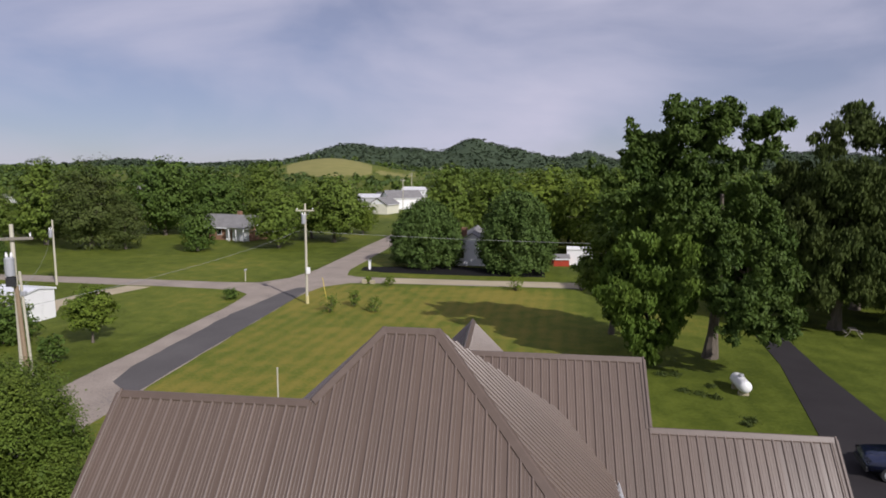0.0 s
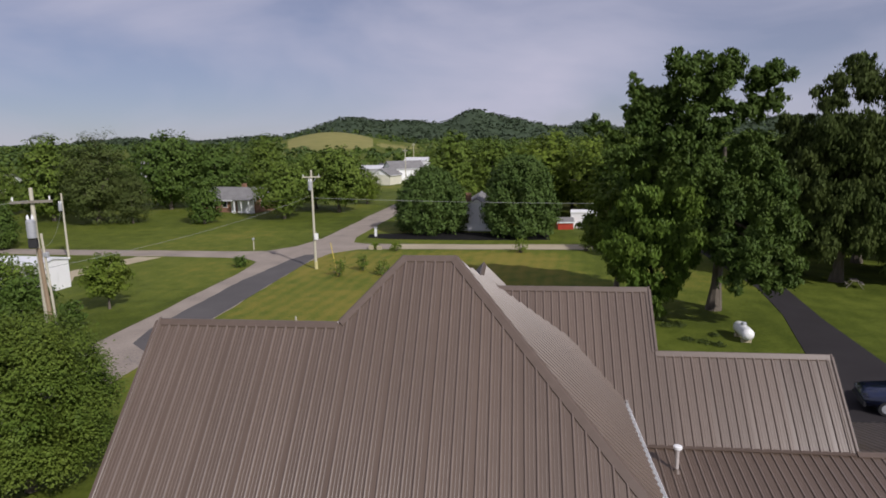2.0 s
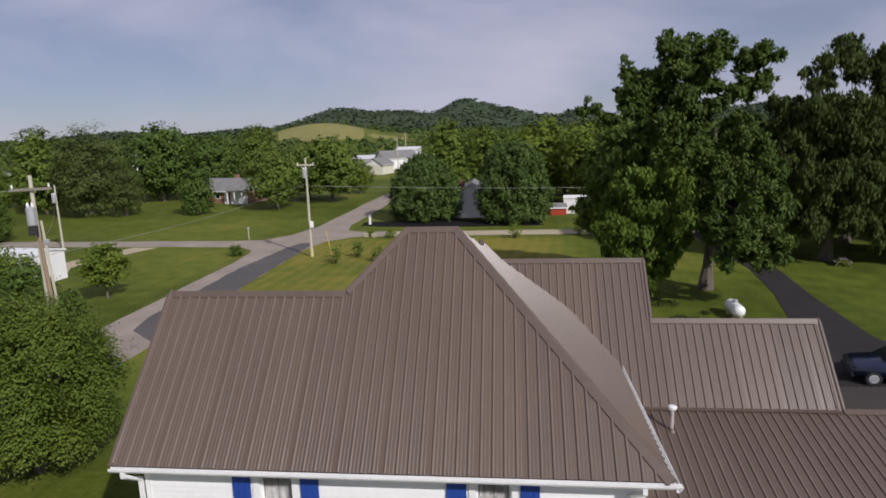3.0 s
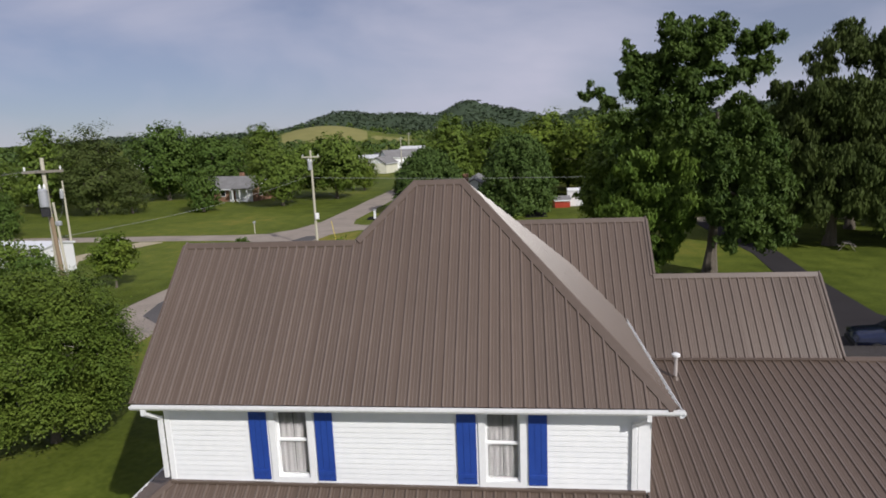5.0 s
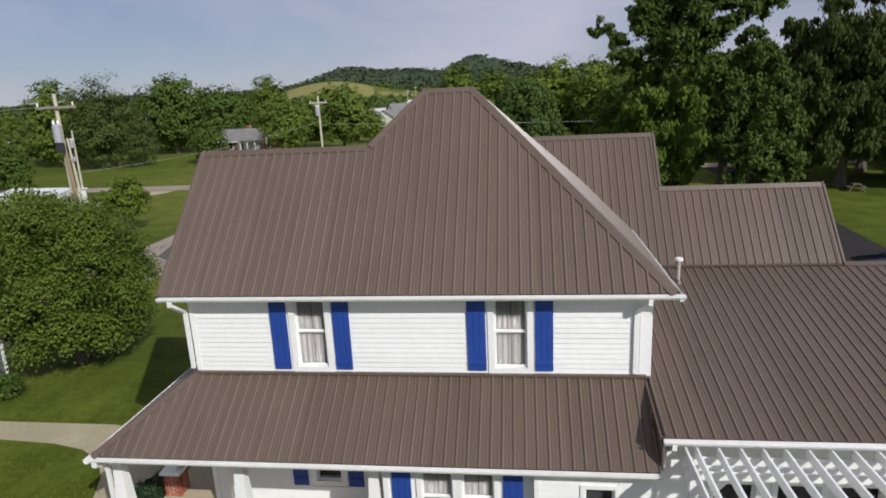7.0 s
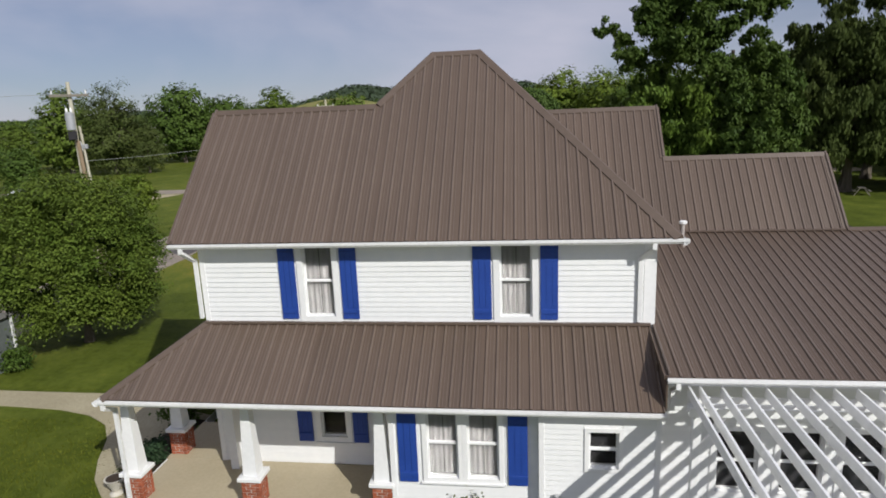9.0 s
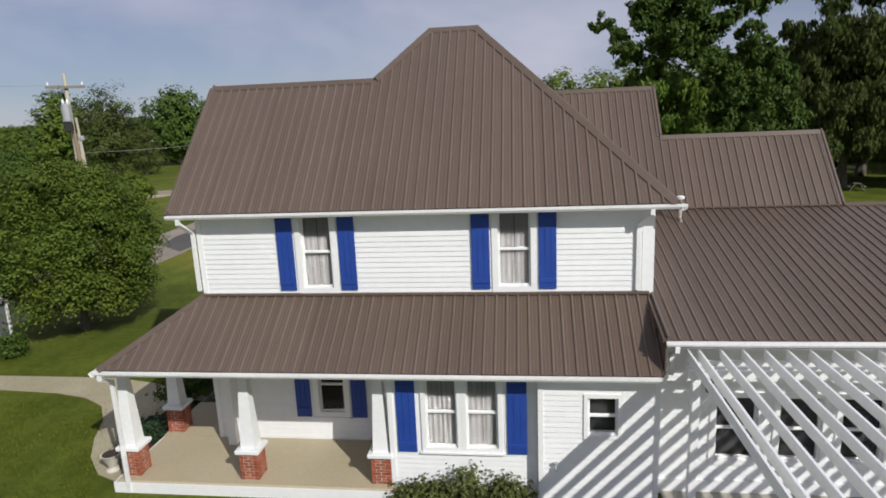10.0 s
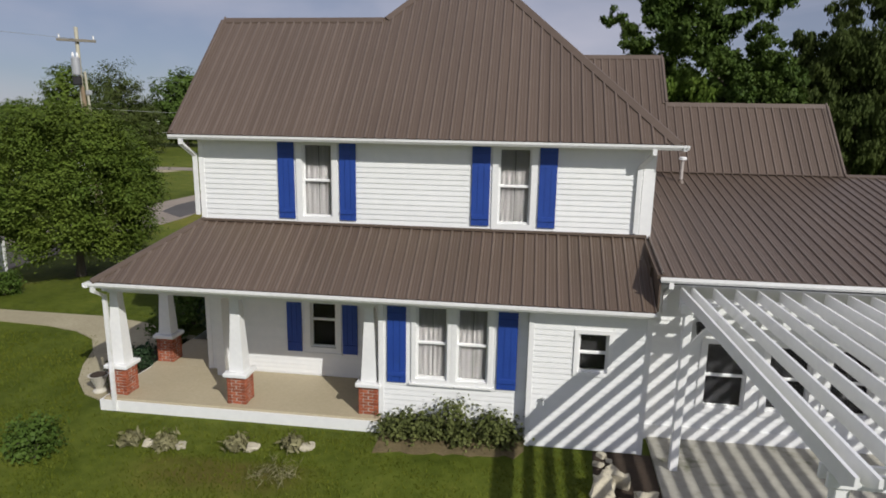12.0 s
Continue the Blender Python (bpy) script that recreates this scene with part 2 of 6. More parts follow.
RED_PAINT = mat("red_paint", (0.30, 0.028, 0.010), (0.42, 0.045, 0.016), rough=0.6, big=1, fine=8, bump=0.1)
GREY_SHINGLE = mat("grey_shingle", (0.15, 0.145, 0.14), (0.24, 0.235, 0.23), rough=0.9, big=0.6, fine=6, bump=0.4)
TAN_BRICK = mat("brown_brick_wall", (0.20, 0.10, 0.06), (0.30, 0.17, 0.11), rough=0.9, big=0.8, fine=9, bump=0.3)
CAST = mat("pale_cast_stone", (0.50, 0.47, 0.40), (0.64, 0.61, 0.54), rough=0.9, big=3, fine=30, bump=0.3, spots=(0.26, 0.25, 0.20))
STONE = mat("pale_field_stone", (0.42, 0.375, 0.28), (0.62, 0.57, 0.44), rough=0.95, big=3, fine=18, bump=0.5, per_piece=0.15)
MULCH = mat("brown_mulch", (0.024, 0.016, 0.010), (0.062, 0.041, 0.027), rough=1, big=2, fine=25, bump=0.9)
# hill ground matched to the hilltop leaves, distance haze mixed into the green
FOREST_HAZED = mat("hazed_wooded_hill", (0.034, 0.054, 0.030), (0.066, 0.092, 0.048), rough=0.95, big=0.02, fine=0.14, bump=0.6, spec=0.1)
FIELD = mat("pale_hay_field", (0.19, 0.185, 0.062), (0.26, 0.24, 0.085), rough=0.95, big=0.01, fine=0.08, bump=0.2, spec=0.1)
WIRE = mat("weathered_cable", (0.22, 0.23, 0.22), (0.32, 0.33, 0.31), rough=0.6, bump=0)


def leaf_mat(name, a, b, transl=0.14, big=0.35, vary=0.20):
    return mat(name, a, b, rough=0.6, big=big, fine=2.5, bump=0, per_island=vary, transl=transl, spec=0.12)


LEAF_MID = leaf_mat("green_leaves", (0.074, 0.124, 0.019), (0.140, 0.190, 0.032))
LEAF_DARK = leaf_mat("dark_green_leaves", (0.051, 0.094, 0.017), (0.090, 0.138, 0.026))
LEAF_PEAR = leaf_mat("glossy_dark_leaves", (0.044, 0.082, 0.018), (0.084, 0.130, 0.030), 0.06)
LEAF_LIGHT = leaf_mat("light_green_leaves", (0.090, 0.144, 0.018), (0.158, 0.203, 0.029))
LEAF_OLIVE = leaf_mat("olive_leaves", (0.040, 0.062, 0.015), (0.076, 0.099, 0.025))
LEAF_CEDAR = leaf_mat("brown_olive_needles", (0.056, 0.080, 0.020), (0.090, 0.112, 0.030), 0.15)
LEAF_ASH = leaf_mat("ash_leaves", (0.056, 0.104, 0.015), (0.116, 0.174, 0.027))
LEAF_WALNUT = leaf_mat("walnut_leaves", (0.038, 0.072, 0.013), (0.084, 0.128, 0.024))
LEAF_MAPLE = leaf_mat("maple_leaves", (0.062, 0.106, 0.015), (0.132, 0.176, 0.028))
# darkest green: porch-side shade is put into this leaf colour
LEAF_PORCH_SHADE = leaf_mat("porch_shade_leaves", (0.026, 0.052, 0.026), (0.046, 0.078, 0.036))
# paler, greyer green: aerial haze put into the leaf colour
LEAF_HAZED_HILL = leaf_mat("hazed_hill_leaves", (0.046, 0.070, 0.040), (0.072, 0.098, 0.052), 0.0, 0.012, 0.07)
LEAF_BELT = leaf_mat("belt_leaves", (0.046, 0.088, 0.018), (0.118, 0.162, 0.030), 0.05, 0.10, 0.10)
LEAF_BELT_PALE = leaf_mat("pale_belt_leaves", (0.078, 0.124, 0.022), (0.150, 0.188, 0.034), 0.05, 0.10, 0.10)
LEAF_DISTANT = leaf_mat("woodland_leaves", (0.040, 0.074, 0.022), (0.092, 0.132, 0.036), 0.0, 0.035, 0.08)
LEAF_GRASS = leaf_mat("grass_blades", (0.075, 0.100, 0.009), (0.135, 0.148, 0.018))
LEAF_DRY = leaf_mat("dry_grass_leaves", (0.18, 0.17, 0.08), (0.31, 0.29, 0.165))
LEAF_BUSH = leaf_mat("rose_leaves", (0.066, 0.084, 0.024), (0.160, 0.176, 0.058))


# ---- mesh helpers ----
def mesh_of(name, bm, material):
    me = bpy.data.meshes.new(name)
    bm.to_mesh(me)
    bm.free()
    me.materials.append(material)
    return me


def part(name, bm, material, parent=None, label=""):
    ob = new(name, mesh_of(name, bm, material))
    if parent:
        ob.parent = parent
    return tagged(ob, label)


def empty(name, at, label="", category="", group="", kind="", turn=0.0):
    ob = new(name)
    ob.matrix_world = pose(*at, 0, 0, turn)
    return tagged(ob, label, category, group, kind)


def box(bm, x0, y0, z0, x1, y1, z1, m=None):
    m = m or Matrix()
    v = [bm.verts.new(m @ Vector((x, y, z))) for z in (z0, z1) for x, y in ((x0, y0), (x1, y0), (x1, y1), (x0, y1))]
    for f in ((3, 2, 1, 0), (4, 5, 6, 7), (0, 1, 5, 4), (1, 2, 6, 5), (2, 3, 7, 6), (3, 0, 4, 7)):
        bm.faces.new([v[i] for i in f])
    return bm


def bevelled(bm, width=0.01):
    bmesh.ops.bevel(bm, geom=bm.edges[:], offset=width, segments=1, affect="EDGES")
    return bm


def B(*args, m=None):
    return box(bmesh.new(), *args, m=m)


def taper(bm, cx, cy, z0, z1, w0, w1):
    """A square post that narrows upwards."""
    v = []
    for z, w in ((z0, w0 / 2), (z1, w1 / 2)):
        v += [bm.verts.new((cx + sx * w, cy + sy * w, z)) for sx, sy in ((-1, -1), (1, -1), (1, 1), (-1, 1))]
    for f in ((3, 2, 1, 0), (4, 5, 6, 7), (0, 1, 5, 4), (1, 2, 6, 5), (2, 3, 7, 6), (3, 0, 4, 7)):
        bm.faces.new([v[i] for i in f])
    return bm


def ring(bm, inner, outer, y0, y1):
    """A flat rectangular frame facing south; inner and outer are x0, x1, z0, z1."""
    def loop(r, y):
        return [bm.verts.new(c) for c in ((r[0], y, r[2]), (r[1], y, r[2]), (r[1], y, r[3]), (r[0], y, r[3]))]
    a, b, c, d = loop(outer, y0), loop(inner, y0), loop(inner, y1), loop(outer, y1)
    for p, q in ((a, b), (b, c), (c, d), (d, a)):
        for i in range(4):
            bm.faces.new((p[i], p[(i + 1) % 4], q[(i + 1) % 4], q[i]))
    bmesh.ops.recalc_face_normals(bm, faces=bm.faces[:])
    return bm


def prism(bm, outline, depth):
    """A slab: a flat outline (3D points) thickened along the vector depth."""
    depth = Vector(depth)
    a = [bm.verts.new(p) for p in outline]
    b = [bm.verts.new(Vector(p) + depth) for p in outline]
    bm.faces.new(a)
    bm.faces.new(b[::-1])
    n = len(a)
    for i in range(n):
        bm.faces.new((a[i], b[i], b[(i + 1) % n], a[(i + 1) % n]))
    bmesh.ops.recalc_face_normals(bm, faces=bm.faces[:])
    return bm


def tube(bm, pts, radii, sides=6, closed=True):
    """A round or oval tube through the points."""
    pts = [Vector(p) for p in pts]
    rings = []
    for i, p in enumerate(pts):
        d = (pts[min(i + 1, len(pts) - 1)] - pts[max(i - 1, 0)]).normalized()
        u = d.cross(Vector((0.31, 0.17, 0.93)))
        if u.length < 0.2:
            u = d.cross(Vector((1, 0, 0)))
        u.normalize()
        w = d.cross(u)
        r = float(radii[i] if isinstance(radii, (list, tuple)) else radii)
        rings.append([bm.verts.new(p + r * (math.cos(a) * u + math.sin(a) * w)) for a in (2 * math.pi * k / sides for k in range(sides))])
    for r0, r1 in zip(rings, rings[1:]):
        for k in range(sides):
            bm.faces.new((r0[k], r0[(k + 1) % sides], r1[(k + 1) % sides], r1[k]))
    if closed:
        bm.faces.new(rings[0][::-1])
        bm.faces.new(rings[-1])
    return bm


def bar(bm, p, q, w, h, up=(0, 0, 1)):
    """A square bar from p to q, w wide and h high."""
    p, q, up = Vector(p), Vector(q), Vector(up)
    d = (q - p).normalized()
    s = d.cross(up).normalized()
    u = s.cross(d)
    v = []
    for c in (p, q):
        v += [bm.verts.new(c + s * (a * w / 2) + u * (b * h / 2)) for a, b in ((-1, -1), (1, -1), (1, 1), (-1, 1))]
    for f in ((3, 2, 1, 0), (4, 5, 6, 7), (0, 1, 5, 4), (1, 2, 6, 5), (2, 3, 7, 6), (3, 0, 4, 7)):
        bm.faces.new([v[i] for i in f])
    return bm


def quads(name, corners, material):
    """One mesh of loose four-cornered leaves, from an array n x 4 x 3."""
    n = len(corners)
    me = bpy.data.meshes.new(name)
    me.vertices.add(n * 4)
    me.vertices.foreach_set("co", np.ascontiguousarray(corners, dtype=np.float32).reshape(-1))
    me.loops.add(n * 4)
    me.loops.foreach_set("vertex_index", np.arange(n * 4, dtype=np.int32))
    me.polygons.add(n)
    me.polygons.foreach_set("loop_start", np.arange(0, n * 4, 4, dtype=np.int32))
    me.update(calc_edges=True)
    me.materials.append(material)
    return me


def unit(v):
    return v / np.maximum(np.linalg.norm(v, axis=1, keepdims=True), 1e-9)


def leaves(rng, centres, out, size, long=1.5, spread=0.9, droop=0.0):
    """Pointed leaves at the centres, facing roughly out, with their tips hanging by droop."""
    n = len(centres)
    nrm = unit(out + rng.normal(0, spread, (n, 3)))
    u = unit(np.cross(nrm, rng.normal(0, 1, (n, 3))))
    if droop:
        u = unit(u * (1 - droop) + np.array((0, 0, -1.0)) * droop)
    w = unit(np.cross(nrm, u))
    s = size * rng.uniform(0.6, 1.35, (n, 1))
    a, b = u * s * long * 0.5, w * s * 0.5
    fold = nrm * s * 0.12
    return np.stack([centres - a, centres + b + fold, centres + a, centres - b + fold], axis=1)


def clump_leaves(rng, clumps, per, size, long=1.5, spread=0.62, droop=0.0, inner=0.45, sprays=11.0, tight=0.25, up=0.4, whole=0.0):
    """clumps: rows of centre x, y, z and radii rx, rz. Each one is made of small sprays of leaves on twigs, ragged at the rim.
    whole: how far the leaves turn away from the middle of the whole crown."""
    cl = np.array(clumps, dtype=float)
    mid = np.array((0, 0, cl[:, 2].mean()))
    wgt = (cl[:, 3] ** 2) / (cl[:, 3] ** 2).sum()
    parts = []
    for (x, y, z, r, rz), k in zip(cl, wgt):
        n = max(12, int(per * k))
        m = int(np.clip(sprays * r ** 1.2, 6, 70))
        d = unit(rng.normal(0, 1, (m, 3)))
        rad = rng.uniform(inner, 1.0, (m, 1)) ** 0.6 * rng.uniform(0.85, 1.18, (m, 1))
        c = np.array((x, y, z)) + d * rad * np.array((r, r, rz))
        own = rng.uniform(0.6, 1.5, m)
        pick = rng.choice(m, n, p=own / own.sum())
        rs = (tight * (r + 0.25) * rng.uniform(0.6, 1.3, m))[pick][:, None]
        off = rng.normal(0, 1, (n, 3)) * rs * np.array((0.85, 0.85, 0.55))
        off[:, 2] -= droop * rs[:, 0] * rng.exponential(1.2, n)
        at = c[pick] + off
        parts.append(leaves(rng, at, d[pick] * 0.9 + unit(off) * 0.5 + unit(at - mid) * whole + np.array((0, 0, up)), size, long, spread, droop))
    return np.concatenate(parts)


def crown_clumps(rng, w, h, z0, count, rough=0.36, pointed=0.0):
    """Clumps spread over an egg-shaped crown of width w and height h that begins at z0."""
    rows = [(0, 0, z0 + h * 0.48, w * 0.33, h * 0.40)]
    for i in range(count):
        v = (i + 0.5) / count
        zz = v * 2 - 1
        ring = math.sqrt(max(0.0, 1 - zz * zz)) * (1 - pointed * v)
        a = i * 2.399963 + rng.uniform(-0.3, 0.3)
        k = rng.uniform(0.60, 0.80)
        r = w * 0.5 * rough * rng.uniform(0.75, 1.3)
        rows.append((math.cos(a) * ring * w * 0.5 * k, math.sin(a) * ring * w * 0.5 * k, z0 + h * (0.5 + zz * 0.40), r, r * rng.uniform(0.8, 1.1) * h / w))
    return rows


def tree_trunk(rng, height, radius, clumps, flare=1.5, limbs=9, lean=0.0):
    """A tapered trunk that forks into limbs reaching into the clumps."""
    bm = bmesh.new()
    top = height
    pts, rad = [], []
    for i in range(7):
        t = i / 6
        pts.append((math.sin(t * 3) * radius * 0.5 + lean * t, math.cos(t * 2.3) * radius * 0.4 - radius * 0.4, -0.15 + t * top))
        rad.append(radius * ((flare if i == 0 else 1.0) * (1 - 0.72 * t)))
    tube(bm, pts, rad, 8)
    order = sorted(clumps[1:], key=lambda c: -c[3])[:limbs]
    for x, y, z, r, rz in order:
        t = min(0.92, max(0.25, (z - 0.30 * math.hypot(x, y)) / top * 0.75))
        s = Vector((math.sin(t * 3) * radius * 0.5 + lean * t, math.cos(t * 2.3) * radius * 0.4 - radius * 0.4, -0.15 + t * top))
        e = Vector((x, y, z))
        mid = s.lerp(e, 0.5) + Vector((rng.normal(0, 0.1), rng.normal(0, 0.1), -0.12 * (e - s).length * 0.5))
        r0 = radius * (1 - 0.72 * t) * 0.62
        tube(bm, [s, s.lerp(mid, 0.5), mid, mid.lerp(e, 0.55), e], [r0, r0 * 0.8, r0 * 0.6, r0 * 0.4, r0 * 0.15], 5)
        for _ in range(2):
            k = e + Vector((rng.normal(0, r * 0.6), rng.normal(0, r * 0.6), rng.normal(0, rz * 0.5)))
            tube(bm, [mid.lerp(e, 0.4), mid.lerp(k, 0.75), k], [r0 * 0.35, r0 * 0.22, r0 * 0.08], 4)
    return bm


def make_tree(name, label, at, height, radius, clumps, leaf, n, size, seed, category="tree", group="", trunk_top=None, **kw):
    rng = np.random.default_rng(seed)
    t = empty(name, at, label, category, group)
    part("trunk", tree_trunk(rng, trunk_top or height * 0.8, radius, clumps), BARK, t)
    c = new("crown", quads("crown", clump_leaves(rng, clumps, n, size, **kw), leaf))
    c.parent = t
    return t


# ---- ground, hills, roads ----
EYE0 = Vector((7.5, -10.0))
LOOK_YAW = radians(6.55)


def bearing_of(x, y):
    """A bearing from the front lawn, told as the distance sideways on a wall 1110 away to the north."""
    a = math.atan2(x - EYE0.x, y - EYE0.y) + LOOK_YAW
    return 784 + 1110 * math.tan(max(-1.35, min(1.35, a))) if abs(a) < 1.4 else 5000


def smooth(a, b, v):
    t = max(0.0, min(1.0, (v - a) / (b - a)))
    return t * t * (3 - 2 * t)


def bell(v, c, w):
    return math.exp(-((v - c) / w) ** 2)


def height(x, y):
    r = math.hypot(x - EYE0.x, y - EYE0.y)
    if r < 330:
        return 0.0
    b = bearing_of(x, y)
    e = -4 + 13 * smooth(420, 640, b) + 25 * bell(b, 615, 75) + 16 * bell(b, 735, 60) + 30 * bell(b, 835, 44) + 17 * bell(b, 905, 60) + 13 * bell(b, 1038, 32) + 8 * bell(b, 225, 80) - 14 * (1 - smooth(20, 140, b))
    e += 7 * bell(b, 440, 70) + 12 * bell(b, 1420, 160)
    crest = 14 + 2500 * e / 1110
    z = crest * smooth(1250, 2450, r) * (1 - 0.6 * smooth(2600, 4000, r))
    z += 18.5 * bell(b, 585, 105) * bell(r, 800, 190)
    z += 7 * smooth(380, 900, r)
    if r > 1200:
        z += 5 * noise.noise((x * 0.006, y * 0.006, 0.3))
    return z


def build_ground():
    radii = [6, 15, 30, 60, 110, 180, 260, 330, 380, 430, 480, 520, 545, 560, 575, 590, 605, 620, 640, 660, 680, 700, 720, 740, 760, 775, 790, 805, 840, 900, 1000, 1120, 1250, 1400, 1550, 1700, 1850, 2000, 2120,
             2240, 2340, 2450, 2600, 2900, 3300, 3800, 4300]
    angles = [radians(a * 0.5 - 60 - 6.5) for a in range(0, 90)] + [radians(a * 0.16 - 15 - 6.5) for a in range(0, 75)] + [radians(a * 0.5 - 3 - 6.5) for a in range(0, 126)] + [radians(60 - 6.5 + 4 * k) for k in range(60)]
    bm = bmesh.new()
    mid = bm.verts.new((EYE0.x, EYE0.y, 0))
    rings = []
    for r in radii:
        ring = []
        for a in angles:
            x, y = EYE0.x + r * math.sin(a), EYE0.y + r * math.cos(a)
            ring.append(bm.verts.new((x, y, height(x, y))))
        rings.append(ring)
    n = len(angles)
    for k in range(n):
        bm.faces.new((mid, rings[0][(k + 1) % n], rings[0][k]))
    for i, (r0, r1) in enumerate(zip(rings, rings[1:])):
        for k in range(n):
            f = bm.faces.new((r0[k], r0[(k + 1) % n], r1[(k + 1) % n], r1[k]))
            c = f.calc_center_median()
            b = bearing_of(c.x, c.y)
            rad = radii[i]
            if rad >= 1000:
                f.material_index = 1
            elif 560 <= rad <= 775 and ((b - 583) / 76) ** 2 + ((rad - 668) / 112) ** 4 < 1:
                f.material_index = 2
            elif ((b - 700) / 36) ** 2 + ((rad - 640) / 34) ** 2 < 1:
                f.material_index = 2
            f.smooth = True
    bmesh.ops.recalc_face_normals(bm, faces=bm.faces[:])
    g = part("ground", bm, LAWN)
    g.data.materials.append(FOREST_HAZED)
    g.data.materials.append(FIELD)
    tagged(g, "mown green lawn running out to fields and wooded hills", "ground", kind="structure")


build_ground()


def sheet(name, outline, z, material, label, category, thick=0.05, kind="structure"):
    bm = prism(bmesh.new(), [(x, y, z) for x, y in outline], (0, 0, -thick))
    ob = part(name, bm, material)
    return tagged(ob, label, category, kind=kind)


def wavy(p, q, n, amp, seed):
    """Points from p to q on an uneven edge."""
    rng = random.Random(seed)
    p, q = Vector(p), Vector(q)
    side = (q - p).normalized().orthogonal()
    return [tuple(p.lerp(q, i / n) + side * rng.uniform(-amp, amp)) for i in range(n + 1)]


road_edge = wavy((-19.9, -70), (-20.3, 50), 40, 0.12, 1) + [(-20.9, 54.2), (-23.0, 56.2)] + wavy((-26, 56.8), (-62, 58.4), 14, 0.12, 2)
road_edge += wavy((-62, 61.8), (-26, 60.6), 14, 0.12, 3) + [(-22.5, 61.0), (-20.0, 64.5)] + wavy((-18.7, 71), (-17.0, 135), 16, 0.12, 4) + [(-18.5, 170), (-14.5, 170)]
road_edge += wavy((-13.2, 135), (-13.9, 82), 12, 0.12, 5) + [(-14.2, 72), (-13.4, 67.6), (-11.6, 66.6)] + wavy((-9, 66.4), (46, 66.6), 16, 0.10, 6)
road_edge += wavy((46, 62.9), (-8, 62.8), 16, 0.10, 7) + [(-11.6, 62.4), (-14.2, 59.5), (-15.0, 55.0)] + wavy((-15.1, 50), (-14.9, 26), 10, 0.08, 8) + wavy((-14.6, 24), (-14.2, -70), 20, 0.15, 9)
sheet("road", road_edge, 0.025, ROAD, "worn pale grey country road with a side road", "road")
sheet("road_patch", [(-17.6, 26.4)] + wavy((-18.3, 29.5), (-18.5, 45), 14, 0.08, 10) + wavy((-18.3, 47), (-17.6, 55.5), 7, 0.06, 30) + [(-16.8, 58.6), (-15.9, 58.8)] + wavy((-15.1, 57), (-15.0, 24.2), 14, 0.03, 11), 0.031, PATCH,
      "darker newer asphalt lane laid along the road", "road", 0.03)
sheet("gravel_lane", wavy((-8.0, 66.2), (46, 66.4), 20, 0.16, 12) + wavy((46, 63.2), (-7.4, 63.1), 20, 0.16, 13), 0.033, GRAVEL_ROAD, "tan gravel surface of the side road", "road", 0.03)
sheet("driveway", [(28.3, 62.8), (28.2, 44), (27.0, 36), (25.3, 29), (24.1, 24), (22.6, 19), (14, 17), (14, 8), (40, 8), (40, 17), (31.0, 19), (28.6, 26), (29.3, 35), (30.5, 44), (31.4, 62.8)],
      0.03, ASPHALT, "dark asphalt driveway beside the house", "driveway")
# pad outlined to cover the tree shade painted into its asphalt
sheet("parking_area", [(-12.9, 74.6), (-12.6, 71.6), (-9, 70.4), (3, 69.6), (12, 70.0), (12, 75), (-2, 77)], 0.03, PAD_IN_SHADE, "asphalt parking pad by the white house, blackened as tree shade", "driveway")
sheet("field_track", [(-36.6, 56.8), (-33.6, 56.6), (-35.4, 51.2), (-36.6, 46.0), (-35.2, 43.8), (-37.0, 42.4), (-39.4, 45.6), (-38.6, 51.4)], 0.02, GRAVEL_ROAD, "pale gravel drive across the grass", "driveway")


near = [(-22, 3.8), (-14, 3.75), (-9.3, 3.65), (-7.4, 3.5), (-6.2, 3.2), (-5.25, 2.65), (-4.6, 1.8), (-4.15, 0.8), (-3.6, -0.1), (-2.9, -0.8), (-2.02, -1.15)]
sheet("garden_path", near + [(-2.02, 3.3), (-3.2, 3.7), (-4.6, 4.3), (-6.1, 4.65), (-9.9, 4.7), (-14, 4.8), (-22, 4.85)], 0.03, CONCRETE, "curved pale concrete path to the porch", "path")
# mulch patch laid dark over the path for the shade beside the porch
sheet("shrub_bed", [(-3.05, 0.1), (-2.03, -0.3), (-2.03, 3.0), (-2.5, 3.1), (-3.0, 2.6), (-3.2, 1.2)], 0.045, MULCH, "mulched bed along the porch side, dark as the shade there", "flower bed")
sheet("patio", [(10.2, -0.72), (22, -0.72), (22, -8.3), (9.95, -8.3), (10.1, -3)], 0.06, PATIO, "concrete patio slab under the white pergola", "patio", 0.12)
sheet("soil_strip", wavy((4.55, -2.2), (7.4, -2.0), 16, 0.07, 31) + [(7.6, -1.7), (7.6, -1.2), (4.55, -1.2)], 0.015, mat("dry_soil", (0.105, 0.080, 0.036), (0.20, 0.155, 0.075), rough=1, big=2, fine=20, bump=0.6), "dry bare soil strip under the windows", "soil")
sheet("flower_bed", [(9.0, -1.5), (10.15, -1.5), (10.0, -5.4), (9.0, -5.6), (8.75, -4.0), (8.9, -2.6)], 0.02, MULCH, "mulched flower bed beside the patio", "flower bed")


# ---- the farmhouse ----
house = empty("farmhouse", (0, 0, 0), "white two-storey farmhouse with brown metal roofs and blue shutters", "house")


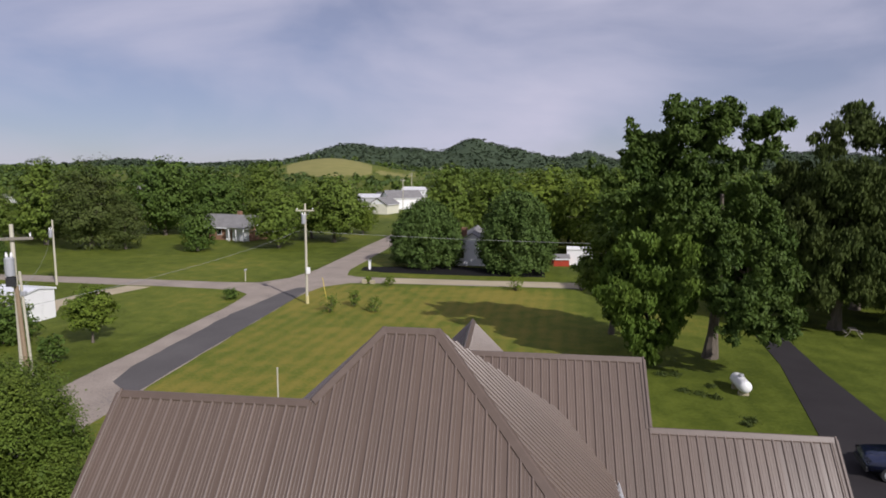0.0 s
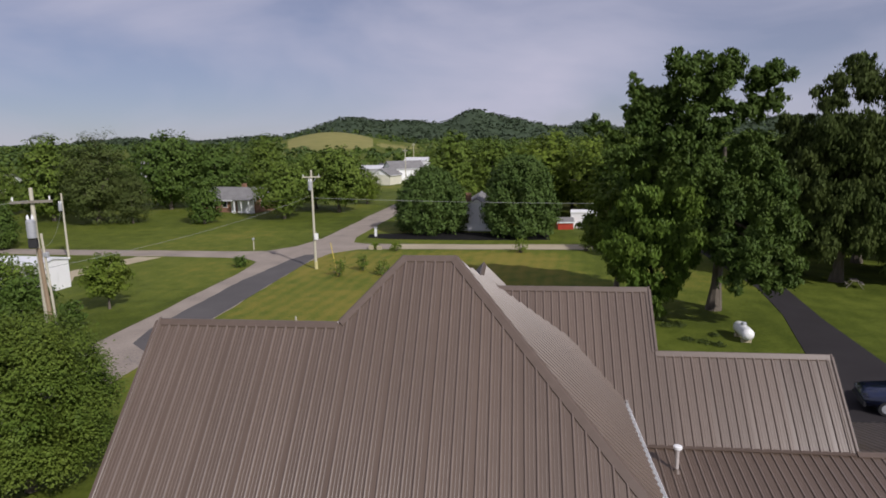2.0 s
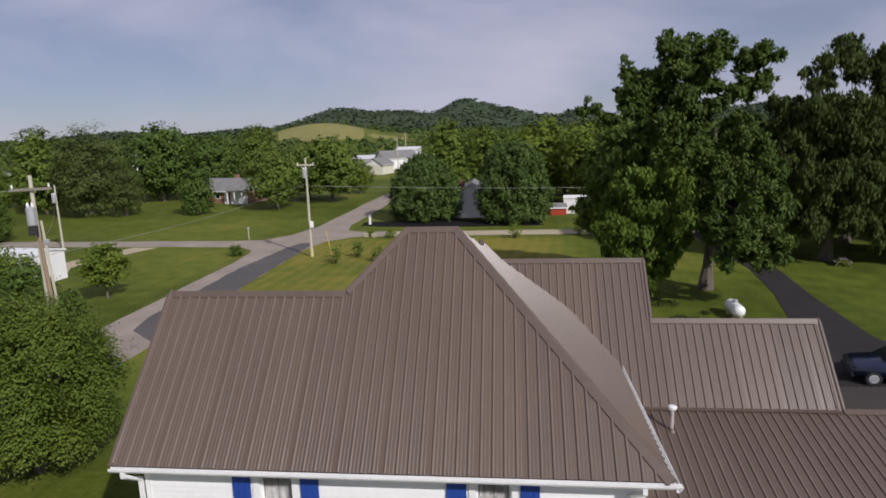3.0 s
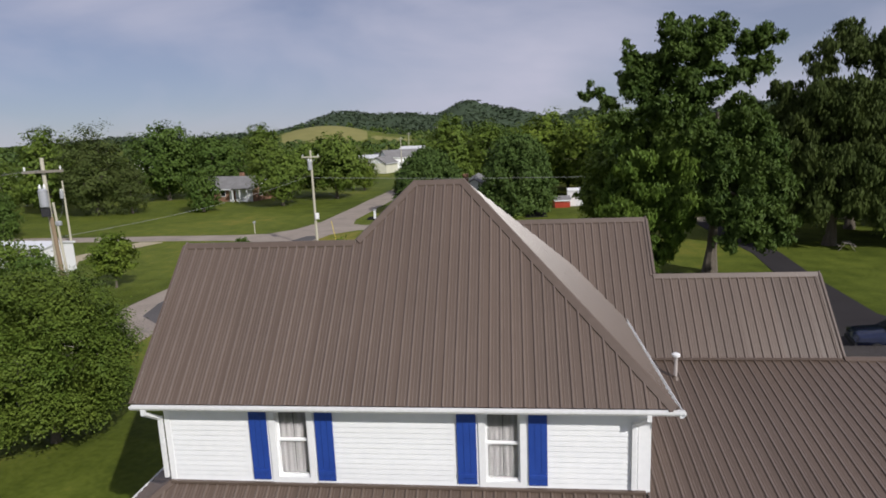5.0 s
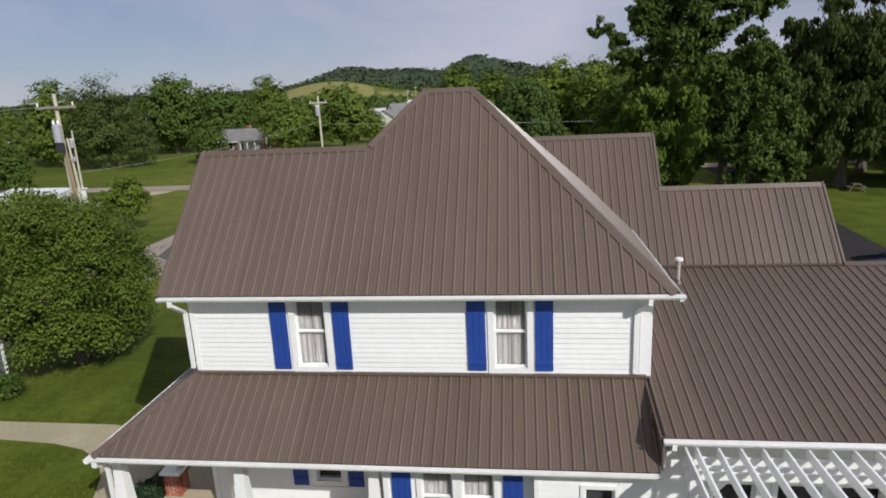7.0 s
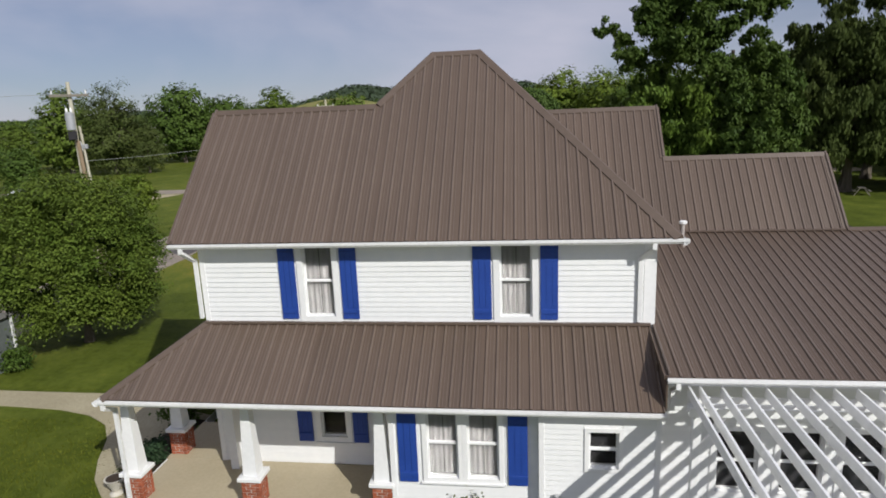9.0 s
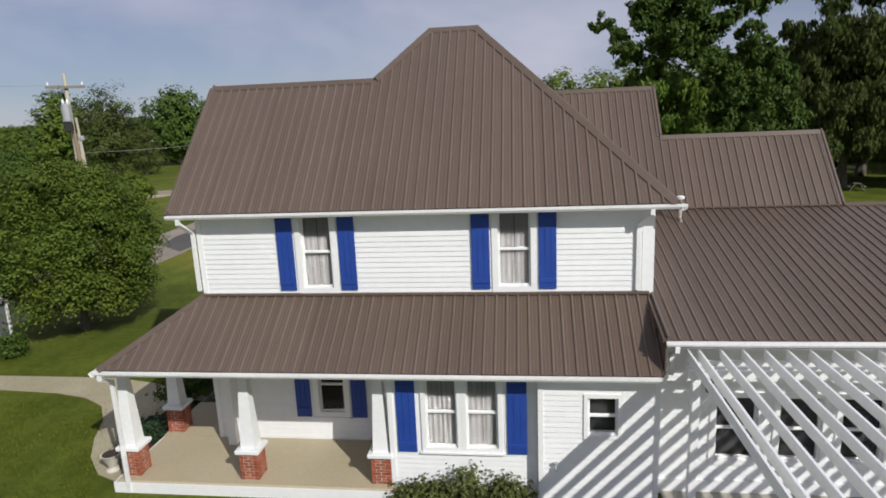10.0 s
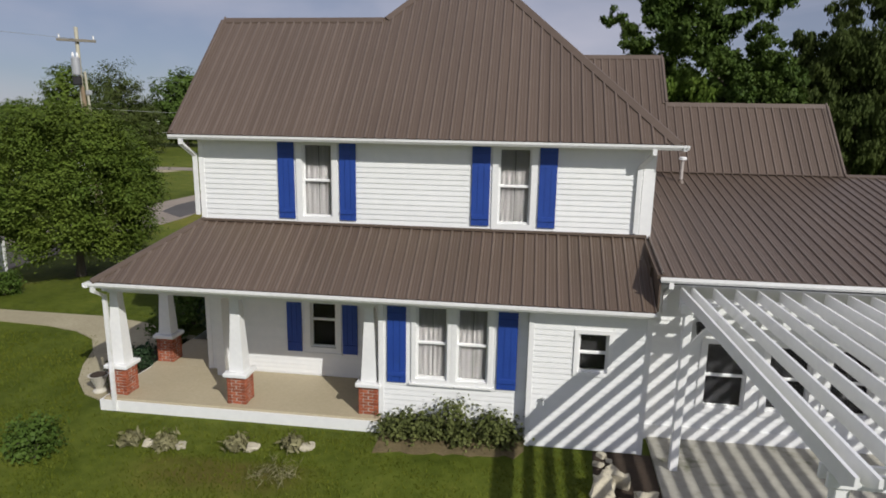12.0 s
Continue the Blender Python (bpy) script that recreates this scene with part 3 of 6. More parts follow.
def clip_strip(poly, u0, u1):
    """A flat outline cut to u0 <= u <= u1."""
    def cut(pts, keep, at):
        res = []
        for i, p in enumerate(pts):
            q = pts[(i + 1) % len(pts)]
            if keep(p[0]):
                res.append(p)
            if keep(p[0]) != keep(q[0]):
                t = (at - p[0]) / (q[0] - p[0])
                res.append((at, p[1] + t * (q[1] - p[1])))
        return res
    return cut(cut(poly, lambda u: u >= u0 - 1e-9, u0), lambda u: u <= u1 + 1e-9, u1)


def metal_roof(outline, label="", pitch=0.2286, start=0.0):
    """A roof slope: a deck and, on it, ribbed metal sheets of four ribs each. The first edge of the outline is the eave."""
    pts = [Vector(p) for p in outline]
    o = pts[0]
    u = (pts[1] - pts[0]).normalized()
    n = Vector((0, 0, 0))
    for i in range(len(pts)):
        n += (pts[i] - o).cross(pts[(i + 1) % len(pts)] - o)
    n.normalize()
    if n.z < 0:
        n = -n
    v = n.cross(u)
    flat = [((p - o).dot(u), (p - o).dot(v)) for p in pts]
    deck = part("roof", prism(bmesh.new(), [p - n * 0.035 for p in pts], -n * 0.10), ROOF_TRIM, house, label)

    def world(a, b, h):
        return o + u * a + v * b + n * h

    lo, hi = min(p[0] for p in flat), max(p[0] for p in flat)
    a = lo - start
    while a < hi:
        b = a + pitch * 4
        u0, u1 = max(a, lo), min(b, hi)
        if u1 - u0 > 0.02:
            cuts, lift = [u0, u1], {}
            for k in range(4):
                c = a + (k + 0.5) * pitch
                for off, up in ((-0.032, 0.0), (-0.016, 0.029), (-0.008, 0.032), (0.003, 0.032), (0.016, 0.026), (0.023, 0.018), (0.034, 0.0),
                                (0.066, 0.0), (0.073, 0.0045), (0.084, 0.0), (0.142, 0.0), (0.149, 0.0045), (0.160, 0.0)):
                    if u0 < c + off < u1:
                        cuts.append(c + off)
                        lift[round(c + off, 4)] = up
            cuts.sort()
            bm = bmesh.new()
            for c, d in zip(cuts, cuts[1:]):
                piece = clip_strip(flat, c, d)
                if len(piece) >= 3:
                    try:
                        f = bm.faces.new([bm.verts.new(world(p[0], p[1], lift.get(round(p[0], 4), 0.0))) for p in piece])
                        # raised strips get the paler glint colour
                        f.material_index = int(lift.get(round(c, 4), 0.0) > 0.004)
                    except ValueError:
                        pass
            bmesh.ops.remove_doubles(bm, verts=bm.verts[:], dist=0.0008)
            top = bmesh.ops.extrude_face_region(bm, geom=bm.faces[:])
            bmesh.ops.translate(bm, verts=[g for g in top["geom"] if isinstance(g, bmesh.types.BMVert)], vec=-n * 0.025)
            bmesh.ops.recalc_face_normals(bm, faces=bm.faces[:])
            part("roof_panel", bm, ROOF, deck).data.materials.append(ROOF_RIB_GLINT)
        a = b
    return deck


def cap(p, q, d1, d2, w=0.15, name="ridge_cap", lift=0.042):
    """A bent metal strip over a ridge or hip; d1 and d2 point down the two slopes."""
    p, q, d1, d2 = Vector(p), Vector(q), Vector(d1).normalized(), Vector(d2).normalized()
    up = Vector((0, 0, lift))
    bm = bmesh.new()
    rows = []
    for c in (p, q):
        rows.append([bm.verts.new(c + x) for x in (up + d1 * w, up * 1.6 + d1 * 0.03, up * 1.6 + d2 * 0.03, up + d2 * w, up * 0.2 + d2 * w, up * 0.2 + d1 * w)])
    a, b = rows
    for i in range(6):
        bm.faces.new((a[i], a[(i + 1) % 6], b[(i + 1) % 6], b[i]))
    bm.faces.new(a[::-1])
    bm.faces.new(b)
    bmesh.ops.recalc_face_normals(bm, faces=bm.faces[:])
    return part(name, bm, ROOF_TRIM, house)


S = 0.99                                     # rise of the main roof for each metre in
EZ, EY = 6.22, -0.40                         # main eave
RY = 3.71                                    # main ridge
RZ = EZ + S * (RY - EY)
GY = 2.44                                    # ridge of the west gable
GZ = EZ + S * (GY - EY)
WX, EX = -0.43, 10.46                        # west and east eave ends
P1, P2 = 5.03, 6.27                          # ends of the main ridge
NX = P1 - (RZ - GZ) / S                      # where the west ridge meets the hip
BY = 2 * RY - EY
metal_roof([(WX, EY, EZ), (EX, EY, EZ), (P2, RY, RZ), (P1, RY, RZ), (NX, GY, GZ), (WX, GY, GZ)], "brown ribbed metal front roof slope", start=0.06)
metal_roof([(EX, EY, EZ), (EX, BY, EZ), (P2, RY, RZ)])
metal_roof([(EX, BY, EZ), (0.93, BY, EZ), (P1, RY, RZ), (P2, RY, RZ)])
metal_roof([(0.93, BY, EZ), (0.93, 4.3, EZ), (NX, GY, GZ), (P1, RY, RZ)])
metal_roof([(3.4, 2 * GY - EY, EZ), (WX, 2 * GY - EY, EZ), (WX, GY, GZ), (NX, GY, GZ)])
# rear wing
metal_roof([(8.75, 5.5, 6.25), (8.75, 11.9, 6.25), (6.48, 11.9, 8.52), (6.48, 5.5, 8.52)])
metal_roof([(4.2, 11.9, 6.25), (4.2, 5.5, 6.25), (6.48, 5.5, 8.52), (6.48, 11.9, 8.52)])
# east gable and its lower extension share one front slope
LY, LZ = 4.65, 5.30
R1Y, R1Z, R2Y, R2Z = 7.57, 8.67, 6.30, 7.20
metal_roof([(10.06, LY, LZ), (15.9, LY, LZ), (15.9, R2Y, R2Z), (11.43, R2Y, R2Z), (11.43, R1Y, R1Z), (6.4, R1Y, R1Z), (6.4, 6.2, 7.089), (10.06, 5.62, 6.42)], "brown ribbed metal slope of the east gable", start=0.1)
metal_roof([(11.43, 10.4, 5.5), (6.4, 10.4, 5.5), (6.4, R1Y, R1Z), (11.43, R1Y, R1Z)])
metal_roof([(15.9, 8.2, 5.1), (11.43, 8.2, 5.1), (11.43, R2Y, R2Z), (15.9, R2Y, R2Z)])
# low east wing
QY, QZ, QX = -1.68, 3.82, 10.02
metal_roof([(QX, QY, QZ), (22.5, QY, QZ), (22.5, LY, LZ), (QX + 0.04, LY, LZ)], "low brown ribbed metal roof of the east wing", start=0.12)
metal_roof([(22.5, 9.5, 3.9), (15.9, 9.5, 3.9), (15.9, LY, LZ), (22.5, LY, LZ)])
# porch roof, hipped at the west corner
PZ, PY, PX, PT = 3.12, -1.75, -1.71, 4.27
metal_roof([(PX, PY, PZ), (9.97, PY, PZ), (9.97, -0.02, PT), (0.0, -0.02, PT)], "brown ribbed metal porch roof", start=0.1)
metal_roof([(PX, 4.95, PZ), (PX, PY, PZ), (-0.02, -0.02, PT), (-0.02, 4.95, PT)])

down_f, down_b = Vector((0, -1, -S)), Vector((0, 1, -S))
down_e, down_w = Vector((1, 0, -S)), Vector((-1, 0, -S))
cap((WX, GY, GZ), (NX, GY, GZ), down_f, down_b)
cap((P1, RY, RZ), (P2, RY, RZ), down_f, down_b)
hip = Vector((P2 - EX, RY - EY, RZ - EZ)).normalized()
cap((EX, EY, EZ), (P2, RY, RZ), Vector((-1, 0, 0)) + hip * hip.x, Vector((0, 1, 0)) - hip * hip.y, 0.17, "hip_cap")
hip2 = Vector((P1 - NX, RY - GY, RZ - GZ)).normalized()
cap((NX, GY, GZ), (P1, RY, RZ), Vector((1, 0, 0)) - hip2 * hip2.x, Vector((0, 1, 0)) - hip2 * hip2.y, 0.15, "hip_cap")
cap((6.5, R1Y, R1Z), (11.43, R1Y, R1Z), (0, -1, -1.15), (0, 1, -1.1))
cap((11.43, R2Y, R2Z), (15.9, R2Y, R2Z), (0, -1, -1.15), (0, 1, -1.1))
cap((6.48, 6.8, 8.52), (6.48, 11.9, 8.52), down_w, down_e)
cap((15.9, LY, LZ), (22.5, LY, LZ), (0, -1, -0.234), (0, 1, -0.29))
hip3 = Vector((-PX, -PY, PT - PZ)).normalized()
cap((PX, PY, PZ), (0, 0, PT), Vector((1, 0, 0)) - hip3 * hip3.x, Vector((0, 1, 0)) - hip3 * hip3.y, 0.13, "hip_cap")
for name, p, q in (("rake_trim", (WX, EY, EZ), (WX, GY, GZ)), ("rake_trim", (WX, 2 * GY - EY, EZ), (WX, GY, GZ)), ("rake_trim", (11.43, R2Y, R2Z), (11.43, R1Y, R1Z)),
                   ("rake_trim", (15.9, LY, LZ), (15.9, R2Y, R2Z)), ("rake_trim", (QX, QY, QZ), (QX, -0.05, QZ + 0.234 * 1.63))):
    d = (Vector(q) - Vector(p)).normalized()
    part(name, bar(bmesh.new(), Vector(p) + d * 0.02 + Vector((0, 0, -0.03)), Vector(q) - Vector((0, 0, 0.03)), 0.09, 0.16, (1, 0, 0)), ROOF_TRIM, house)
    # round strip added to draw the bright highlight line along each rake
    part("rake_edge", tube(bmesh.new(), [Vector(p) + Vector((0.02, 0, 0.062)), Vector(q) + Vector((0.02, 0, 0.062))], 0.026, 10), ROOF_RIB_GLINT, house, "thin round strip added along the rake for its highlight line")
# brown panels standing in for the shaded gap between porch roof and low wing
part("end_panel", prism(bmesh.new(), [(9.985, -1.70, 3.13), (9.985, -1.70, 3.70), (9.985, -0.10, 4.06), (9.985, -0.10, 3.5)], (0.03, 0, 0)), ROOF_TRIM, house)
part("end_panel", B(9.93, -1.02, 3.10, 10.13, -0.99, 3.84), ROOF_TRIM, house, "dark brown panel standing in for the shaded gap under the low roof")
# flashing between the two east slopes, and along the foot of the upper wall
part("flashing", bar(bmesh.new(), (10.1, LY - 0.02, LZ + 0.015), (15.86, LY - 0.02, LZ + 0.015), 0.22, 0.02), ROOF_TRIM, house)
part("flashing", bar(bmesh.new(), (0.0, -0.06, PT + 0.01), (9.98, -0.06, PT + 0.01), 0.10, 0.05), ROOF_TRIM, house)


def gutter(p, q, label=""):
    """A box gutter with a rolled front lip, open at the top."""
    p, q = Vector(p), Vector(q)
    d = (q - p).normalized()
    s = Vector((d.y, -d.x, 0))
    prof = [(0, 0), (0, -0.095), (0.06, -0.095), (0.095, -0.045), (0.095, 0.0), (0.082, 0.0), (0.082, -0.04), (0.054, -0.082), (0.012, -0.082), (0.012, 0)]
    bm = bmesh.new()
    a = [bm.verts.new(p + s * x + Vector((0, 0, z))) for x, z in prof]
    b = [bm.verts.new(q + s * x + Vector((0, 0, z))) for x, z in prof]
    n = len(prof)
    for i in range(n):
        bm.faces.new((a[i], a[(i + 1) % n], b[(i + 1) % n], b[i]))
    bm.faces.new(a[::-1])
    bm.faces.new(b)
    bmesh.ops.recalc_face_normals(bm, faces=bm.faces[:])
    return part("gutter", bm, GUTTER, house, label)


gutter((WX - 0.03, EY - 0.01, EZ - 0.015), (EX + 0.13, EY - 0.01, EZ - 0.015))
gutter((EX + 0.01, EY - 0.12, EZ - 0.035), (EX + 0.01, BY, EZ - 0.035))
gutter((PX - 0.12, PY - 0.01, PZ - 0.015), (9.99, PY - 0.01, PZ - 0.015))
gutter((PX - 0.01, 4.95, PZ - 0.015), (PX - 0.01, PY - 0.12, PZ - 0.015))
gutter((QX - 0.02, QY - 0.01, QZ - 0.015), (22.5, QY - 0.01, QZ - 0.015))


def downspout(pts):
    bm = bmesh.new()
    for p, q in zip(pts, pts[1:]):
        p, q = Vector(p), Vector(q)
        d = (q - p).normalized()
        bar(bm, p - d * 0.02, q + d * 0.02, 0.085, 0.065, (0, -1, 0.001) if abs(d.z) > 0.3 else (0, 0, 1))
    return part("downspout", bm, GUTTER, house)


downspout([(-0.18, EY - 0.06, 6.10), (-0.18, EY - 0.06, 6.02), (-0.09, -0.06, 5.74), (-0.09, -0.06, 4.40)])
downspout([(9.93, EY - 0.06, 6.10), (9.93, EY - 0.06, 6.02), (9.74, -0.06, 5.72), (9.74, -0.06, 4.36)])
downspout([(-1.62, PY - 0.06, 3.0), (-1.62, PY - 0.06, 2.93), (-1.70, -1.36, 2.70), (-1.68, -1.38, 1.15), (-1.62, -1.47, 0.95), (-1.62, -1.47, 0.05)])
downspout([(10.19, QY - 0.05, 3.70), (10.19, QY - 0.05, 3.62), (10.16, -1.45, 3.45), (10.16, -1.45, 3.05)])


# walls: solid bodies, then boards on the fronts
def wall(name, x0, y0, z0, x1, y1, z1, label=""):
    return part(name, B(x0, y0, z0, x1, y1, z1), WHITE, house, label)


def holed_wall(x0, x1, z0, z1, y, thick, holes, label=""):
    """A wall facing south with real openings."""
    xs = sorted({x0, x1, *(h[0] for h in holes), *(h[1] for h in holes)})
    bm = bmesh.new()
    for a, b in zip(xs, xs[1:]):
        cut = sorted((h[2], h[3]) for h in holes if h[0] <= a + 1e-6 and h[1] >= b - 1e-6)
        z = z0
        for c, d in cut:
            if c > z:
                box(bm, a, y, z, b, y + thick, c)
            z = d
        if z1 > z:
            box(bm, a, y, z, b, y + thick, z1)
    return part("wall", bm, WHITE, house, label)


BOARD = 0.116


def siding(owner, x0, x1, z0, z1, y, skip, step=BOARD):
    """Lapped boards on a wall facing south, broken at the openings and trim in skip."""
    k = 0
    z = z0
    while z < z1 - 0.02:
        top = min(z + step, z1)
        runs = [(x0, x1)]
        for a, b, c, d in skip:
            if c < top - 0.01 and d > z + 0.01:
                runs = [r for p, q in runs for r in ((p, min(q, a)), (max(p, b), q)) if r[1] - r[0] > 0.03]
        for a, b in runs:
            bm = bmesh.new()
            v = [bm.verts.new(c) for c in ((a, y, z), (b, y, z), (b, y - 0.024, z), (a, y - 0.024, z), (a, y, top), (b, y, top), (b, y - 0.006, top), (a, y - 0.006, top))]
            for f in ((0, 1, 2, 3), (3, 2, 6, 7), (4, 7, 6, 5), (0, 4, 5, 1), (0, 3, 7, 4), (1, 5, 6, 2)):
                bm.faces.new([v[i] for i in f])
            bmesh.ops.recalc_face_normals(bm, faces=bm.faces[:])
            part("siding_board", bm, SIDING, owner)
        z = top
        k += 1


def window(x0, x1, z0, z1, y, trim=0.13, rail=None, curtain=True, sill=True, label="white double-hung window", wall_depth=0.2, dark_sash=False):
    """A double-hung window in a wall facing south; x and z are the glass edges."""
    f = 0.045
    ox0, ox1, oz0, oz1 = x0 - f - trim, x1 + f + trim, z0 - f - trim, z1 + f + trim
    hole = (x0 - f, x1 + f, z0 - f, z1 + f)
    w = part("window", ring(bmesh.new(), hole, (ox0, ox1, oz0, oz1), y - 0.045, y - 0.002), WHITE, house, label)
    part("jamb", ring(bmesh.new(), (x0 - f + 0.012, x1 + f - 0.012, z0 - f + 0.006, z1 + f - 0.006), (x0 - f + 0.001, x1 + f - 0.001, z0 - f + 0.001, z1 + f - 0.001), y, y + wall_depth - 0.012), WHITE, w)
    rail = rail or (z0 + z1) / 2
    for lo, hi, dy in ((z0 - f, rail + 0.02, 0.03), (rail - 0.02, z1 + f, 0.06)):
        part("sash", ring(bmesh.new(), (x0, x1, lo + f, hi - f), (x0 - f + 0.013, x1 + f - 0.013, lo + 0.008, hi - 0.008), y + dy, y + dy + 0.03), WHITE, w)
        pane = part("pane", B(x0, y + dy + 0.012, lo + f, x1, y + dy + 0.018, hi - f), GLASS, w)
        pane.visible_shadow = False
    # near-black panel stands in for the unlit room behind the glass
    part("room_behind", B(x0 - f, y + wall_depth - 0.01, z0 - f, x1 + f, y + wall_depth + 0.02, z1 + f), UNLIT_ROOM, w)
    if sill:
        part("sill", B(ox0 - 0.03, y - 0.085, oz0 - 0.035, ox1 + 0.03, y + 0.02, oz0), WHITE, w)
    if curtain:
        for a, b in ((x0 - 0.02, x0 + (x1 - x0) * 0.50), (x0 + (x1 - x0) * 0.52, x1 + 0.02)):
            bm = bmesh.new()
            n = 22
            top, low = [], []
            for i in range(n + 1):
                t = i / n
                xx, yy = a + (b - a) * t, y + 0.115 + 0.005 * math.sin(t * 17 + x0 * 3)
                top.append(bm.verts.new((xx, yy, z1 + 0.02)))
                low.append(bm.verts.new((xx, yy, z0 - 0.02)))
            for i in range(n):
                bm.faces.new((low[i], low[i + 1], top[i + 1], top[i]))
            part("curtain", bm, CURTAIN, w, "pale hanging curtain")
    return w


def shutter(x0, x1, z0, z1, y):
    """A batten shutter: upright boards with two cross battens."""
    sh = part("shutter", B(x0 + 0.004, y - 0.036, z0 + 0.004, x1 - 0.004, y - 0.026, z1 - 0.004), BLUE, house, "bright blue board shutter")
    n = 3
    for i in range(n):
        a, b = x0 + (x1 - x0) * i / n, x0 + (x1 - x0) * (i + 1) / n
        part("board", B(a + 0.003, y - 0.056, z0, b - 0.003, y - 0.036, z1), BLUE, sh)
    for z in (z0 + 0.14, z1 - 0.24):
        part("batten", bevelled(B(x0 + 0.01, y - 0.078, z, x1 - 0.01, y - 0.056, z + 0.10), 0.004), BLUE, sh)
    return sh


# upper storey
UZ0, UZ1 = 4.0, 6.13
win_a, win_b = (2.47, 3.07, 4.47, 6.02), (6.86, 7.47, 4.47, 6.02)
up = holed_wall(0, 10.05, 3.0, UZ1, 0, 0.2, [(a - 0.045, b + 0.045, c - 0.045, d + 0.045) for a, b, c, d in (win_a, win_b)], "white upper front wall")
skips = [(a - 0.175, b + 0.175, c - 0.175, d + 0.3) for a, b, c, d in (win_a, win_b)]
siding(up, 0.10, 9.83, 4.30, 6.10, 0, skips)
for g in (win_a, win_b):
    window(*g, 0)
for a, b in ((1.87, 2.25), (3.29, 3.67), (6.24, 6.64), (7.68, 8.06)):
    shutter(a, b, 4.37, 6.08, 0)
part("corner_board", B(-0.02, -0.03, 4.22, 0.10, 0.0, 6.12), WHITE, house)
part("corner_board", B(9.83, -0.03, 4.22, 10.07, 0.0, 6.12), WHITE, house)
part("frieze_board", B(0.1, -0.022, 6.03, 9.83, 0.0, 6.125), WHITE, house)
part("soffit", B(WX + 0.02, EY + 0.01, 6.10, EX, 0.0, 6.125), WHITE, house)
wall("side_wall", 0, 0.2, 0, 0.2, 4.88, UZ1)
wall("side_wall", 9.85, 0.2, 0, 10.05, 7.42, UZ1)
wall("back_wall", 1.35, 7.22, 0, 9.85, 7.42, UZ1)
wall("back_wall", 0.2, 4.68, 0, 1.55, 4.88, UZ1)
wall("side_wall", 1.35, 4.88, 0, 1.55, 7.22, UZ1)
part("gable_wall", prism(bmesh.new(), [(0.0, 0.0, UZ1), (0.0, 4.88, UZ1), (0.0, GY, GZ - 0.25)], (0.2, 0, 0)), WHITE, house)
wall("rear_wing_wall", 4.6, 7.42, 0, 8.35, 11.5, 6.3)
part("gable_wall", prism(bmesh.new(), [(4.6, 11.5, 6.3), (8.35, 11.5, 6.3), (6.48, 11.5, 8.3)], (0, -0.2, 0)), WHITE, house)
wall("east_gable_wall", 10.05, 5.4, 0, 11.15, 9.9, 5.6)
part("gable_wall", prism(bmesh.new(), [(11.15, 5.0, 5.6), (11.15, 10.1, 5.6), (11.15, R1Y, R1Z - 0.25)], (-0.2, 0, 0)), WHITE, house)
wall("east_wing_wall", 11.15, 5.1, 0, 15.6, 7.8, 5.2)
part("gable_wall", prism(bmesh.new(), [(15.6, 4.8, 5.2), (15.6, 7.9, 5.2), (15.6, R2Y, R2Z - 0.25)], (-0.2, 0, 0)), WHITE, house)

# ground storey: porch back wall, the double-window bay, the small-window wall and the patio wall
back_g = (2.35, 2.91, 1.10, 2.44)
pw = holed_wall(-0.4, 4.5, 0.0, 3.3, 0.6, 0.2, [(back_g[0] - 0.045, back_g[1] + 0.045, back_g[2] - 0.045, back_g[3] + 0.045)], "white wall at the back of the porch")
siding(pw, -0.3, 4.5, 0.34, 2.92, 0.6, [(back_g[0] - 0.175, back_g[1] + 0.175, back_g[2] - 0.175, back_g[3] + 0.2)])
window(*back_g, 0.6, curtain=False)
shutter(1.71, 2.09, 0.93, 2.54, 0.6)
shutter(3.12, 3.50, 0.93, 2.54, 0.6)
part("corner_board", B(-0.42, 0.57, 0.3, -0.30, 0.6, 2.95), WHITE, house)
wall("side_wall", -0.4, 0.8, 0, -0.2, 4.9, 3.3)
bay_w = ((5.30, 5.88, 1.26, 2.76), (6.16, 6.74, 1.26, 2.76))
bay = holed_wall(4.48, 7.62, 0.0, 3.15, -1.2, 0.2, [(a - 0.045, b + 0.045, c - 0.045, d + 0.045) for a, b, c, d in bay_w], "white wall with a pair of windows")
siding(bay, 4.56, 7.58, 0.12, 3.0, -1.2, [(5.125, 6.915, 1.085, 2.95)])
for g in bay_w:
    window(*g, -1.2, trim=0.093, sill=False)
part("sill", B(5.12, -1.285, 1.085, 6.92, -1.18, 1.12), WHITE, house)
shutter(4.64, 5.05, 1.11, 2.80, -1.2)
shutter(6.97, 7.38, 1.11, 2.80, -1.2)
part("corner_board", B(4.45, -1.235, 0.3, 4.56, -1.2, 3.0), WHITE, house)
wall("side_wall", 4.48, -1.0, 0, 4.68, 0.6, 3.15)
small_w = (8.63, 9.13, 1.76, 2.48)
sw = holed_wall(7.62, 9.95, -0.3, 3.05, -1.45, 0.2, [(small_w[0] - 0.045, small_w[1] + 0.045, small_w[2] - 0.045, small_w[3] + 0.045)], "white wall with a small window")
siding(sw, 7.70, 9.88, 0.02, 2.97, -1.45, [(small_w[0] - 0.12, small_w[1] + 0.12, small_w[2] - 0.12, small_w[3] + 0.12)])
window(*small_w, -1.45, trim=0.08, curtain=False, sill=False, label="small white sash window")
part("corner_board", B(7.60, -1.485, 0.0, 7.70, -1.45, 3.0), WHITE, house)
part("corner_board", B(9.88, -1.485, 0.0, 9.98, -1.45, 3.0), WHITE, house)
wall("side_wall", 7.62, -1.25, 0, 7.8, -1.2, 3.05)
wall("side_wall", 9.77, -1.25, 0, 9.95, 0.0, 3.15)
